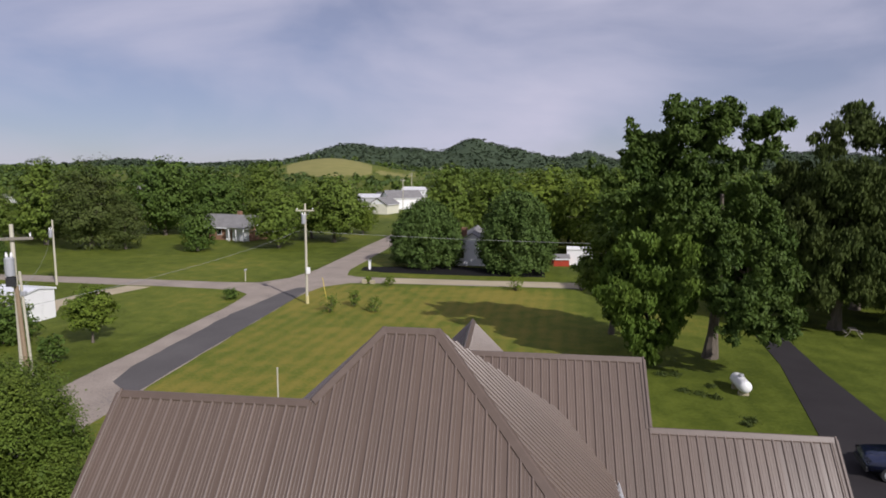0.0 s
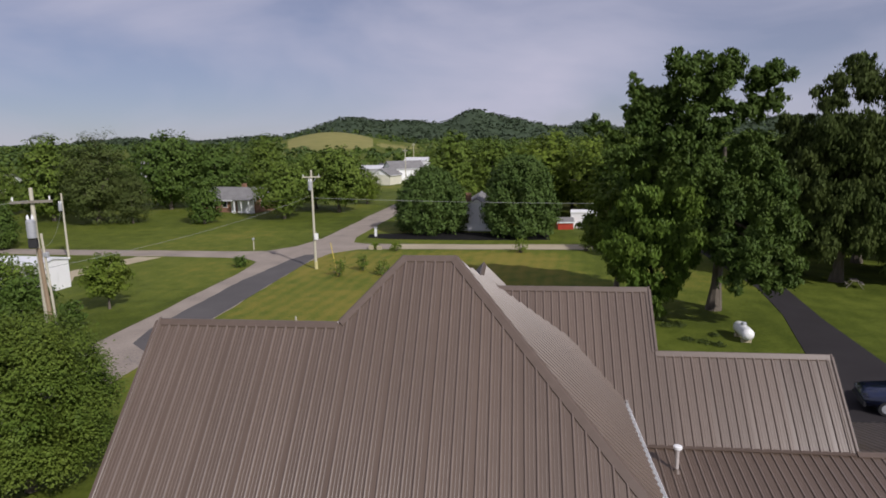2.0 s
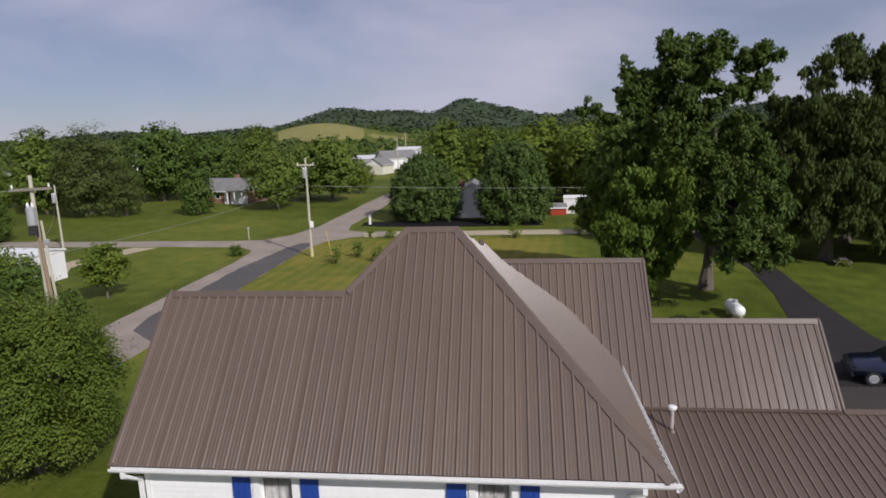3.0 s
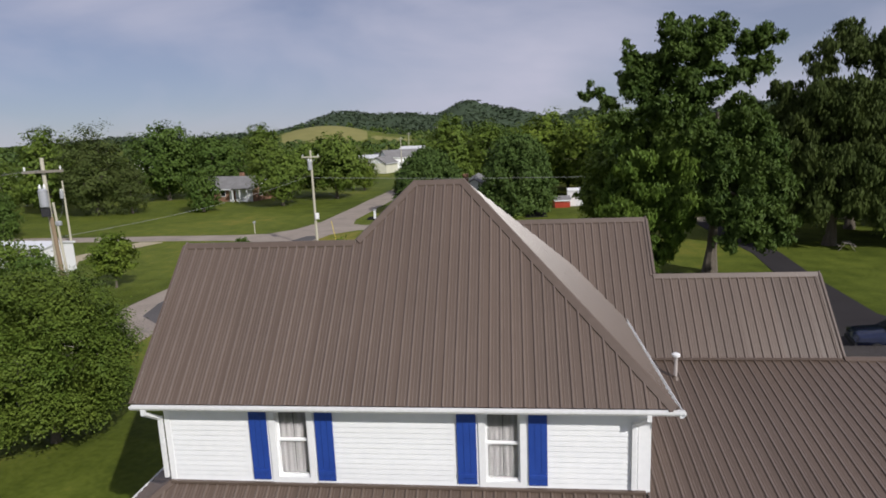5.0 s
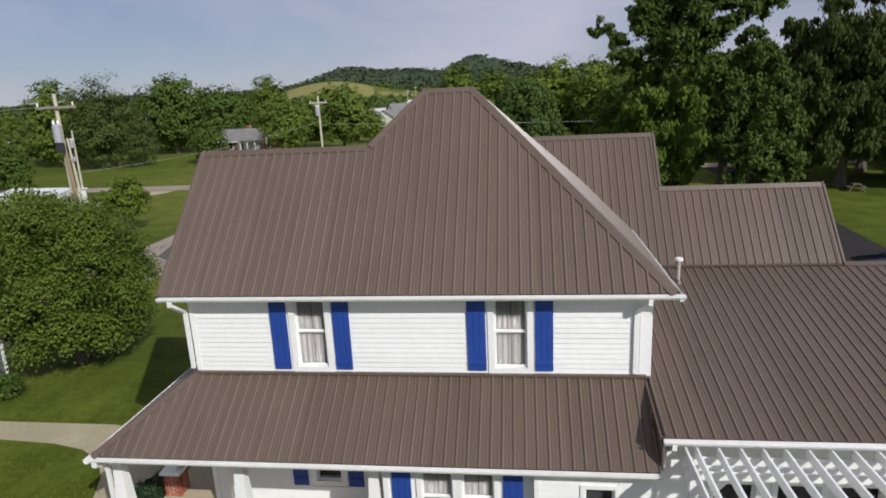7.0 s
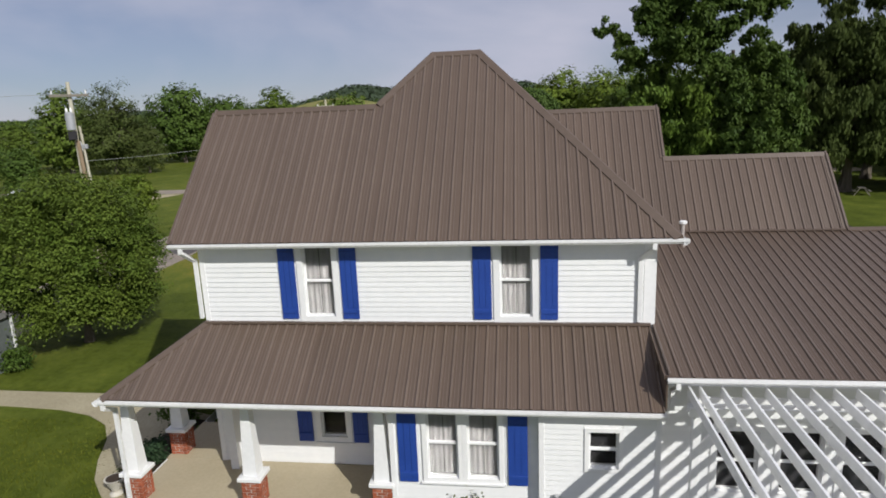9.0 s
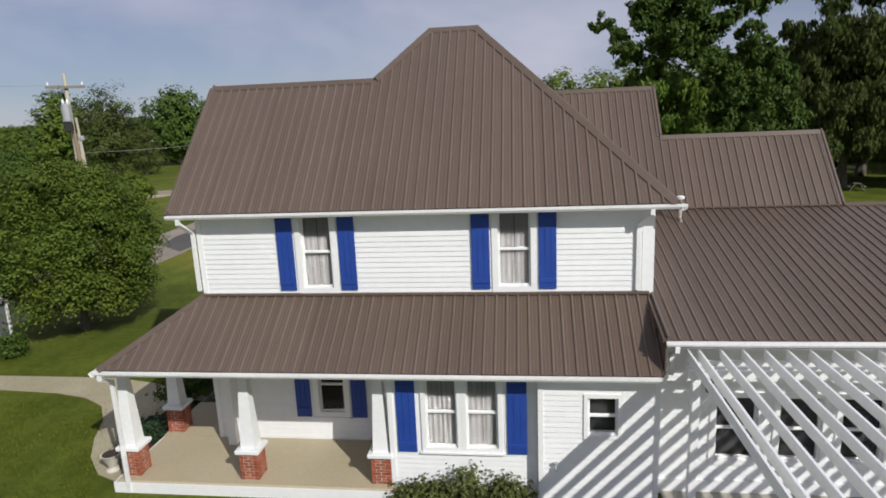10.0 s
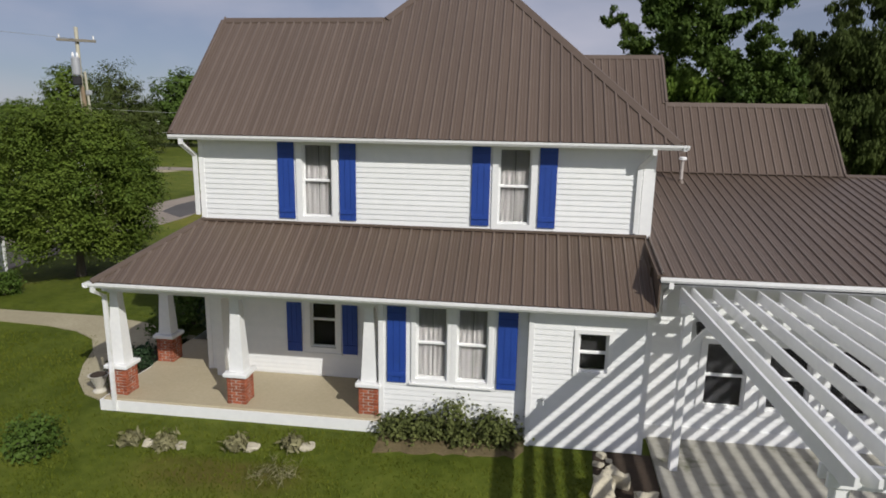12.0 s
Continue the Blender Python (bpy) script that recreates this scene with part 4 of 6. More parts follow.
part("soffit", B(4.48, PY + 0.02, 2.985, 9.97, -1.2, 3.005), WHITE, house)
patio_w = [(11.30, 12.04, 0.86, 2.18), (12.55, 13.29, 0.86, 2.18), (13.75, 14.49, 0.86, 2.18), (15.0, 15.74, 0.86, 2.18)]
ew = holed_wall(9.95, 22.2, 0.0, 3.8, -0.7, 0.2, [(a - 0.045, b + 0.045, c - 0.045, d + 0.045) for a, b, c, d in patio_w], "white wall behind the pergola")
siding(ew, 10.0, 19.0, 0.34, 3.55, -0.7, [(a - 0.165, b + 0.165, c - 0.165, d + 0.165) for a, b, c, d in patio_w])
part("base_board", B(9.95, -0.76, 0.0, 22.2, -0.7, 0.34), WHITE, house)
for g in patio_w:
    window(*g, -0.7, trim=0.12, curtain=False, sill=False)
part("soffit", B(10.04, QY + 0.01, 3.64, 22.4, -0.7, 3.66), WHITE, house)
wall("side_wall", 10.05, -0.5, 0, 10.2, 5.2, 4.0)
wall("side_wall", 22.0, -0.5, 0, 22.2, 9.3, 4.3)
wall("back_wall", 15.6, 9.1, 0, 22.0, 9.3, 3.9)

# porch
part("porch_floor", bevelled(B(-1.92, -1.42, 0.04, 4.50, 0.6, 0.30), 0.012), PORCH_FLOOR, house, "tan painted porch floor")
part("porch_floor", B(-1.98, 0.604, 0.04, -0.4, 2.5, 0.296), PORCH_FLOOR, house)
part("porch_skirt", B(-2.0, -1.45, -0.05, 4.52, -1.424, 0.255), WHITE, house, "white skirt board below the porch floor")
part("porch_skirt", B(-2.0, -1.42, -0.05, -1.984, 4.9, 0.255), WHITE, house)
part("porch_ceiling", B(-1.64, -1.62, 2.96, 4.46, 0.58, 2.985), WHITE, house)
part("porch_ceiling", B(-1.64, 0.584, 2.962, -0.4, 4.9, 2.987), WHITE, house)
part("porch_beam", B(-1.9, -1.17, 2.74, 4.46, -0.97, 2.955), WHITE, house)
part("porch_beam", B(-1.82, -0.96, 2.74, -1.62, 4.9, 2.955), WHITE, house)


def brick_mesh(length, width, high):
    bm = bevelled(B(-length / 2, -width / 2, 0, length / 2, width / 2, high), 0.006)
    return mesh_of("brick", bm, BRICK)


BR_LONG, BR_SHORT = brick_mesh(0.205, 0.095, 0.060), brick_mesh(0.098, 0.095, 0.060)


def porch_column(cx, cy, z0=0.30, label="tapered white porch column on a red brick pier"):
    c = empty("porch_column", (cx, cy, z0), label, "column", "columns of the porch")
    part("pier_core", B(-0.205, -0.205, 0, 0.205, 0.205, 0.64), MORTAR, c, "pale mortar")
    pier = c.children[0]
    w = 0.165
    for k in range(9):
        z = 0.008 + k * 0.0705
        for side in range(4):
            a = side * math.pi / 2
            for off, me in ((-0.115, BR_LONG), (0.115, BR_LONG)) if k % 2 else ((-0.175, BR_SHORT), (0.0, BR_LONG), (0.175, BR_SHORT)):
                b = new("brick", me)
                b.parent = pier
                ox, oy = off, -w
                b.matrix_basis = pose(ox * math.cos(a) - oy * math.sin(a), ox * math.sin(a) + oy * math.cos(a), z, 0, 0, math.degrees(a))
    part("cap", bevelled(B(-0.28, -0.28, 0.64, 0.28, 0.28, 0.735), 0.015), WHITE, c)
    part("shaft", taper(bmesh.new(), 0, 0, 0.74, 2.45, 0.34, 0.18), WHITE, c)
    part("necking", bevelled(B(-0.125, -0.125, 2.40, 0.125, 0.125, 2.455), 0.01), WHITE, c)
    return c


col = porch_column(1.20, -1.03)
for cx, cy in ((-1.66, -1.03), (4.22, -1.03), (-1.72, 0.98)):
    copy_thing(col, pose(cx, cy, 0.30))

# roof vent
vent = empty("roof_vent", (11.49, 3.8, 5.08), "white plastic vent pipe with a cap on the low roof", "vent pipe")
part("pipe", tube(bmesh.new(), [(0, 0, 0), (0, 0, 0.62)], 0.045, 12), VENT_GREY, vent)
part("vent_cap", tube(bmesh.new(), [(0, 0, 0.60), (0, 0, 0.61), (0, 0, 0.67), (0, 0, 0.69)], [0.06, 0.10, 0.105, 0.07], 14), WHITE, vent)
part("boot", tube(bmesh.new(), [(0, 0, -0.04), (0, 0, 0.10)], [0.13, 0.055], 12), ROOF_TRIM, vent)


# ---- pergola ----
perg = empty("pergola", (10.4, -1.6, 0), "white wooden pergola with close rafters over the patio", "pergola")


def shifted(bm):
    bmesh.ops.translate(bm, verts=bm.verts[:], vec=(-10.4, 1.6, 0))
    return bm


PZ1 = 3.60
xs = [10.42, 10.62] + [10.62 + 0.395 * k for k in range(1, 25)]
for x in xs:
    bm = bmesh.new()
    prism(bm, [(x - 0.02, -1.56, PZ1), (x - 0.02, -8.05, PZ1), (x - 0.02, -8.05, PZ1 - 0.09), (x - 0.02, -7.86, PZ1 - 0.195), (x - 0.02, -1.56, PZ1 - 0.195)], (0.04, 0, 0))
    part("rafter", shifted(bm), WHITE, perg)
for y in (-1.62, -7.45, -7.62):
    part("beam", shifted(B(10.39, y - 0.02, PZ1 - 0.36, 20.3, y + 0.02, PZ1 - 0.199)), WHITE, perg)
for x in (10.56, 13.9, 17.1, 20.1):
    part("post", shifted(bevelled(B(x - 0.07, -7.60, 0.05, x + 0.07, -7.47, PZ1 - 0.23), 0.01)), WHITE, perg)
for x in (10.47, 15.2, 19.8):
    part("post", shifted(bevelled(B(x - 0.075, -2.075, 0.05, x + 0.075, -1.925, PZ1 - 0.365), 0.01)), WHITE, perg)
    part("knee_brace", shifted(bar(bmesh.new(), (x + 0.06, -2.0, 2.55), (x + 0.66, -2.0, PZ1 - 0.33), 0.06, 0.09)), WHITE, perg)
for y in (-2.09, -1.91):
    part("beam", shifted(B(10.32, y - 0.02, PZ1 - 0.36, 20.3, y + 0.02, PZ1 - 0.199)), WHITE, perg)


# ---- near trees and shrubs ----
rng0 = np.random.default_rng(5)


def dome_clumps(rng, w, h, z0, count, size, foot=0.88, belly=0.3):
    """Clumps over a crown that is wide near its foot and domed above."""
    rows = [(0, 0, z0 + h * 0.45, w * 0.32, h * 0.34)]
    for i in range(count):
        v = (i + 0.5) / count
        wide = foot + (1 - foot) * (v / belly) ** 0.7 if v < belly else max(0.0, 1 - ((v - belly) / (1.02 - belly)) ** 2) ** 0.6
        a = i * 2.399963 + rng.uniform(-0.3, 0.3)
        k = rng.uniform(0.74, 0.86) * wide * w * 0.5
        r = w * 0.5 * size * rng.uniform(0.75, 1.25)
        rows.append((math.cos(a) * k, math.sin(a) * k, z0 + r * 0.5 + (h - r) * v, r, r * rng.uniform(0.55, 0.75)))
    return rows


make_tree("maple_tree", "dense domed green tree beside the house, branching near the ground", (-10.75, 9.4, 0), 6.9, 0.16,
          dome_clumps(rng0, 6.7, 6.0, 1.0, 105, 0.225, 0.66, 0.42), LEAF_MAPLE, 125000, 0.066, 11, trunk_top=4.6, droop=0.2, long=1.8, inner=0.5, sprays=30.0, tight=0.24, up=1.7, spread=0.4)
make_tree("young_tree", "small round green tree on the lawn", (-24.9, 34.6, 0), 4.4, 0.10, crown_clumps(rng0, 3.9, 3.3, 1.15, 40, 0.30), LEAF_LIGHT, 9000, 0.13, 12, trunk_top=3.2, inner=0.5, tight=0.22, spread=0.45, up=0.8)

# the tall walnut: clumps on long limbs, with gaps to the sky (sideways, back, up, radius)
WALNUT = [(0, 0, 10.5, 2.0), (2.2, -2.4, 3.7, 1.1), (3.3, -2.6, 3.0, 1.0), (4.4, -2.0, 3.7, 1.2), (1.4, -2.8, 4.8, 1.2), (0.2, -2.4, 5.4, 1.3), (1.8, -2.0, 5.0, 1.2), (3.4, -1.4, 5.4, 1.3), (2.6, 0.6, 5.2, 1.5), (0.6, 1.6, 5.6, 1.7), (-1.6, 1.6, 6.0, 1.9), (-8.9, 0, 14.2, 0.9), (-7.9, 0.2, 13.0, 1.0), (-1.8, 0.3, 15.4, 1.9), (0.9, 0.2, 14.6, 1.3),
          (-4.6, 0.5, 16.0, 1.9), (-2.6, -0.6, 18.0, 1.8), (-0.6, 0.4, 18.2, 1.8), (-6.0, 0.8, 14.4, 1.6), (-6.4, 0.2, 17.2, 0.9), (2.0, 0.2, 17.5, 1.3), (2.1, 0.5, 15.3, 1.1),
          (-7.0, -0.5, 11.8, 1.4), (-4.2, -1.6, 12.6, 1.6), (1.6, -1.2, 12.4, 1.3), (3.0, -1.8, 9.4, 1.4), (-1.4, -1.6, 10.6, 1.5), (2.4, -3.4, 8.4, 1.2), (-0.6, -3.6, 8.8, 1.1), (1.2, -3.4, 6.6, 1.4), (0.2, -3.6, 4.6, 1.2), (0.2, -3.3, 3.2, 0.9),
          (2.0, -3.0, 4.2, 1.1), (4.2, -1.0, 6.8, 1.4), (-1.0, 2.8, 13.0, 2.0), (2.8, 2.2, 10.6, 2.0), (-4.4, 2.8, 9.8, 2.2), (-3.6, 2.0, 13.6, 2.0), (0.6, 2.6, 8.2, 2.2), (-2.6, 3.2, 7.4, 2.0), (-3.2, 0.2, 16.8, 1.5), (-0.8, 0.3, 16.6, 1.5), (-5.6, 0.3, 15.6, 1.3), (-1.2, 0.2, 13.8, 1.6), (3.3, 0.2, 17.5, 1.2), (3.6, 0.4, 15.9, 1.0)]


def spread_clumps(rows, seed, extra=2, flat=0.58, core=0.64):
    """Each big clump broken into smaller ones round it."""
    rng = np.random.default_rng(seed)
    res = [(x, y, z, r * core, r * core * flat / 0.6) for x, y, z, r in rows]
    for x, y, z, r in rows:
        for _ in range(extra + int(r)):
            d = rng.normal(0, 1, 3)
            d /= np.linalg.norm(d)
            s = r * rng.uniform(0.30, 0.50)
            res.append((x + d[0] * r * 0.82, y + d[1] * r * 0.82, z + d[2] * r * 0.72, s, s * flat * 1.4))
    return res


make_tree("walnut_tree", "tall spreading walnut tree with open clumpy crown", (22.5, 37.2, 0), 17, 0.42, spread_clumps([(x * 0.925 - 1.1, y - 3.5, 13.5 + (z - 13.8) * 0.91, r * 0.90) for x, y, z, r in WALNUT], 21, 6, 0.50, 0.50), LEAF_WALNUT, 130000, 0.120, 21, trunk_top=12.3, inner=0.4, droop=0.5, long=2.6, sprays=30.0, tight=0.17, up=1.5, spread=0.45)
LOW = [(0, 0, 6.2, 2.4), (-1.8, -0.5, 4.6, 1.8), (1.5, -0.6, 4.4, 1.7), (-2.4, 0.3, 7.4, 1.7), (1.8, 0.2, 7.8, 1.7), (0.2, -0.6, 9.2, 1.7), (-0.6, -1.0, 2.9, 1.3), (1.0, -0.8, 2.3, 1.0), (-1.2, 0.2, 10.2, 1.2), (-0.3, -1.3, 1.7, 0.9), (0.4, -1.3, 1.0, 0.6), (-1.6, -1.4, 9.4, 1.6), (0.9, -1.8, 10.2, 1.5), (2.6, -1.4, 6.4, 1.8), (3.0, -1.0, 8.8, 1.5), (-2.6, -1.2, 6.0, 1.5)]
make_tree("ash_tree", "green tree hanging low over the lawn", (17.3, 35.0, 0), 10, 0.2, spread_clumps([(x * 0.86, y, z * 0.97, r * 0.95) for x, y, z, r in LOW], 22, 4), LEAF_ASH, 66000, 0.135, 22, trunk_top=9, inner=0.4, droop=0.62, long=2.6, sprays=17.0, tight=0.18)
make_tree("ash_tree", "smaller green tree beside the tall walnut", (16.2, 43.0, 0), 10, 0.2, spread_clumps([(x * 0.8, y, z * 0.8 + 0.6, r * 0.85) for x, y, z, r in LOW], 23, 4), LEAF_MID, 32000, 0.17, 23,
          trunk_top=7.5, inner=0.3, droop=0.3)
WILLOW = [(0, 0, 12, 3.4), (-2.4, -3.4, 3.6, 1.3), (2.4, -3.2, 3.4, 1.2), (0.2, -3.6, 4.4, 1.3), (-4.6, -2.0, 3.6, 1.2), (-4.4, 0.2, 14.6, 1.2), (-2.1, -0.6, 17.0, 1.6), (0.4, -0.4, 18.4, 1.9), (2.8, 0.5, 17.6, 2.0), (-3.9, 0.4, 13.6, 1.5), (4.2, -0.5, 14.6, 2.4), (-1.4, -2.6, 13.6, 2.4), (2.0, -2.6, 12.4, 2.5),
          (-4.4, -1.6, 10.4, 2.0), (-2.2, -3.2, 8.4, 1.9), (0.8, -3.4, 8.6, 2.0), (3.8, -2.6, 8.8, 2.2), (-3.6, -2.4, 5.4, 1.5), (2.6, -3.2, 5.0, 1.7), (4.9, -1.6, 4.6, 1.5), (0, 2.8, 12, 3.0),
          (-4.6, -1.5, 7.4, 1.9), (-1.8, -2.8, 5.2, 1.5), (0.6, -3.2, 5.6, 1.6), (-3.4, 0.5, 3.9, 1.2), (4.4, -2.0, 6.6, 1.8), (1.2, 2.0, 4.4, 1.5), (-1.0, 2.4, 5.0, 1.6)]
make_tree("weeping_tree", "tall drooping tree beside the driveway", (36.0, 47.4, 0), 17, 0.45, spread_clumps([(x, y, z * 0.97, r) for x, y, z, r in WILLOW], 24, 5), LEAF_OLIVE, 100000, 0.14, 24, trunk_top=11, inner=0.35, droop=0.75, long=2.8, sprays=16.0, tight=0.2)
make_tree("weeping_tree", "tall drooping tree at the edge of the lawn", (45.5, 47.0, 0), 18, 0.45, spread_clumps([(x * 1.1, y, z * 0.84, r * 1.1) for x, y, z, r in WILLOW], 25, 4), LEAF_OLIVE, 60000, 0.21, 25,
          trunk_top=15, inner=0.35, droop=0.7, long=2.6, tight=0.2)
make_tree("walnut_tree", "tall dark tree behind the driveway", (30.5, 53.0, 0), 16, 0.4, spread_clumps([(x * 0.8, y, z * 0.66, r) for x, y, z, r in WALNUT], 26, 3), LEAF_DARK, 22000, 0.40, 26,
          trunk_top=12, inner=0.2, droop=0.25)
make_tree("walnut_tree", "tall dark tree behind the driveway", (42.0, 56.0, 0), 16, 0.4, spread_clumps([(-x * 0.9, y, z * 0.72, r) for x, y, z, r in WALNUT], 27, 3), LEAF_DARK, 20000, 0.42, 27,
          trunk_top=12, inner=0.2, droop=0.25)

# two clipped-looking oval trees before the white house
for i, (x, y, w, h) in enumerate(((-4.4, 77.2, 10.4, 9.3), (8.2, 74.0, 10.2, 10.9))):
    make_tree("pear_tree", "dense oval green tree in front of the white house", (x, y, 0), h, 0.22, dome_clumps(np.random.default_rng(40 + i), w, h - 0.2, 0.25, 110, 0.20), LEAF_PEAR,
              34000, 0.18, 40 + i, group="oval trees by the white house", trunk_top=h * 0.7, droop=0.45, long=2.0, inner=0.6, sprays=22.0, tight=0.22, spread=0.42, up=1.0, whole=0.3)


def bush(name, label, at, w, h, leaf, n, size, seed, category="bush", group="", count=12, **kw):
    rng = np.random.default_rng(seed)
    cl = crown_clumps(rng, w, h, 0.02, count, 0.45)
    b = empty(name, at, label, category, group)
    bm = bmesh.new()
    for x, y, z, r, rz in cl[1:]:
        tube(bm, [(x * 0.1, y * 0.1, -0.05), (x * 0.55, y * 0.55, z * 0.55), (x, y, z)], [0.022 * h, 0.014 * h, 0.006 * h], 4)
    part("stems", bm, BARK, b)
    c = new("foliage", quads("foliage", clump_leaves(rng, cl, n, size, **kw), leaf))
    c.parent = b
    return b


# dark weeds on the back lawn
for i, (x, y, w) in enumerate(((18.0, 32.6, 0.9), (19.0, 32.8, 1.0), (18.7, 29.6, 0.9), (19.6, 29.1, 1.1), (20.3, 28.6, 0.8), (21.2, 25.2, 0.9), (20.7, 24.6, 0.6), (20.6, 30.6, 0.5))):
    bush("weed_clump", "low dark clump of weeds in the back lawn", (x, y, 0), w, 0.11, LEAF_OLIVE, 220, 0.08, 300 + i, "weeds", "weeds on the back lawn", 8)
# saplings on the corner lot and by the side road
for x, y, w, h, s in ((-9.6, 47.4, 2.0, 2.0, 50), (-5.4, 48.2, 1.6, 1.7, 51), (-7.9, 50.2, 1.3, 2.0, 52), (8.2, 60.8, 2.4, 1.7, 53), (15.7, 61.9, 2.2, 2.0, 54), (-6.6, 61.6, 1.5, 1.1, 55), (-9.6, 63.0, 1.0, 0.8, 56)):
    bush("sapling", "young sapling on the mown grass", (x, y, 0), w * (0.9 if s < 53 else 0.85), h * (0.85 if s < 53 else 1.0), LEAF_MID if s < 53 else LEAF_LIGHT, 400, 0.12, s, "sapling", "saplings on the lawn", 9, inner=0.3, tight=0.3)
bush("shrub", "dark clump of brush by the road corner", (-21.6, 51.6, 0), 1.5, 1.1, LEAF_DARK, 500, 0.14, 57)
# bushes under the bay windows
for x, y, w, h, s in ((4.82, -1.50, 0.50, 0.36, 60), (5.22, -1.46, 0.46, 0.44, 80), (5.58, -1.52, 0.48, 0.50, 61), (6.06, -1.45, 0.50, 0.86, 62), (6.36, -1.56, 0.42, 0.48, 81), (6.90, -1.46, 0.40, 0.66, 63), (7.18, -1.52, 0.44, 0.46, 82)):
    bush("rose_bush", "leafy rose bush below the front windows", (x, y, 0), w, h, LEAF_BUSH, 700, 0.058, s, "bush", "bushes under the windows", 13, inner=0.25, tight=0.55, up=0.9)
bush("shrub", "dark round shrub on the front lawn", (-1.95, -3.5, 0), 0.86, 0.78, LEAF_DARK, 1500, 0.06, 64)
for x, y, s in ((-0.25, -2.75, 65), (0.5, -2.75, 66), (1.95, -2.6, 67), (3.05, -2.4, 68)):
    bush("small_plant", "small clump of dry pale grass on the front lawn", (x - 0.12, y, 0), 0.34, 0.24, LEAF_DRY, 300, 0.05, s, "plant", "clumps along the lawn", 8, long=3.0)
bush("small_plant", "flattened tuft of pale dry grass on the lawn", (2.9, -3.35, 0), 0.9, 0.12, LEAF_DRY, 260, 0.010, 75, "plant", count=10, long=22.0)
# filler shrub standing in for the black shade in the porch opening
bush("shrub", "large dark shrub added to fill the shaded end of the porch", (-1.25, 3.55, 0), 1.9, 2.3, LEAF_PORCH_SHADE, 3600, 0.085, 76)
bush("shrub", "dark shrub beside the porch", (-2.7, 2.9, 0), 1.2, 1.2, LEAF_DARK, 1600, 0.075, 69)
bush("shrub", "dark shrub beside the house wall", (-3.0, 4.3, 0), 1.3, 1.4, LEAF_DARK, 1600, 0.08, 70)
# leaf colour darkened for the shade beside the porch
bush("shrub", "leafy shrub in shade-dark leaves beside the open end of the porch", (-2.45, 0.75, 0), 0.8, 0.66, LEAF_PORCH_SHADE, 1100, 0.065, 78)
bush("shrub", "dark shrub beside the grey garden shed", (-11.5, 6.4, 0), 1.0, 0.8, LEAF_DARK, 1200, 0.08, 91)
bush("shrub", "low shrub by the path", (-2.55, -0.05, 0), 0.6, 0.5, LEAF_BUSH, 500, 0.06, 71)
bush("shrub", "bushy undergrowth beside the white shed", (-31.5, 33.5, 0), 4.5, 2.6, LEAF_DARK, 2600, 0.2, 72)
bush("shrub", "bushy undergrowth beside the white shed", (-36.5, 37.0, 0), 5.0, 3.2, LEAF_MID, 2600, 0.2, 73)
bush("shrub", "small bush on the road bank", (-24.2, 29.4, 0), 1.6, 2.0, LEAF_DARK, 900, 0.16, 74)


# ---- middle-distance trees: six kinds, repeated ----
def tree_kind(seed, w, h, leaf, n, size, pointed=0.2, low=0.8, rough=0.36):
    rng = np.random.default_rng(seed)
    cl = crown_clumps(rng, w, h - low, low, 24, rough * 1.08, pointed)
    return make_tree("tree", "leafy green tree at the edge of the fields", (0, 0, 0), h, 0.25, cl, leaf, n, size, seed, group="trees round the fields", trunk_top=h * 0.75, inner=0.6, tight=0.2, spread=0.5, up=0.75, whole=0.7)


KINDS = [tree_kind(80, 10, 10.5, LEAF_MID, 9000, 0.30, 0.2, 1.7), tree_kind(81, 12, 12, LEAF_DARK, 10000, 0.32, 0.1, 1.8), tree_kind(82, 9, 12.5, LEAF_MID, 8000, 0.30, 0.35),
         tree_kind(83, 7, 7, LEAF_DARK, 4500, 0.26, 0.5, 0.4), tree_kind(84, 10.5, 13, LEAF_CEDAR, 14000, 0.22, 0.35, 0.2), tree_kind(85, 10, 11, LEAF_LIGHT, 8000, 0.31, 0.2, 1.6)]
SPOTS = [(0, -32.3, 92.5, 1.0), (0, -25.2, 101.8, 1.15), (0, -31.6, 108, 0.95), (5, -23.5, 117, 0.62), (3, -43.7, 86.6, 0.98), (4, -62.4, 86.5, 1.16), (2, -73.6, 90, 1.16), (1, -62, 108, 1.22),
         (1, -54, 112, 1.12), (2, -48, 124, 1.12), (2, -84, 104, 0.70), (2, -90, 98, 0.72), (1, -96, 86, 0.95), (4, -92, 76, 0.85),
         (2, -3.9, 100, 1.08), (2, 3.2, 106, 1.1), (5, 13.6, 97, 1.2), (5, 20, 90, 1.08), (1, 25, 84, 1.02), (2, 31, 82, 0.95), (5, 10, 106, 1.08), (1, 18, 108, 1.0), (2, 26, 98, 1.05),
         (1, 36, 90, 1.05), (2, 43, 84, 1.0), (1, 50, 78, 1.1), (4, 56, 70, 1.15), (1, 62, 62, 1.2), (2, 52, 60, 1.2), (1, 60, 50, 1.2), (1, 40, 70, 1.0), (0, 34, 72, 0.95),
         (2, -6, 120, 1.05), (1, 4, 122, 1.1), (4, -56.4, 86.5, 0.66), (2, -100, 106, 0.75), (1, -112, 96, 1.0), (1, -106, 70, 0.95), (2, -116, 78, 1.1), (3, -58.0, 61, 0.75), (3, -63, 66, 0.8), (1, -66, 62, 0.6)]
used = set()
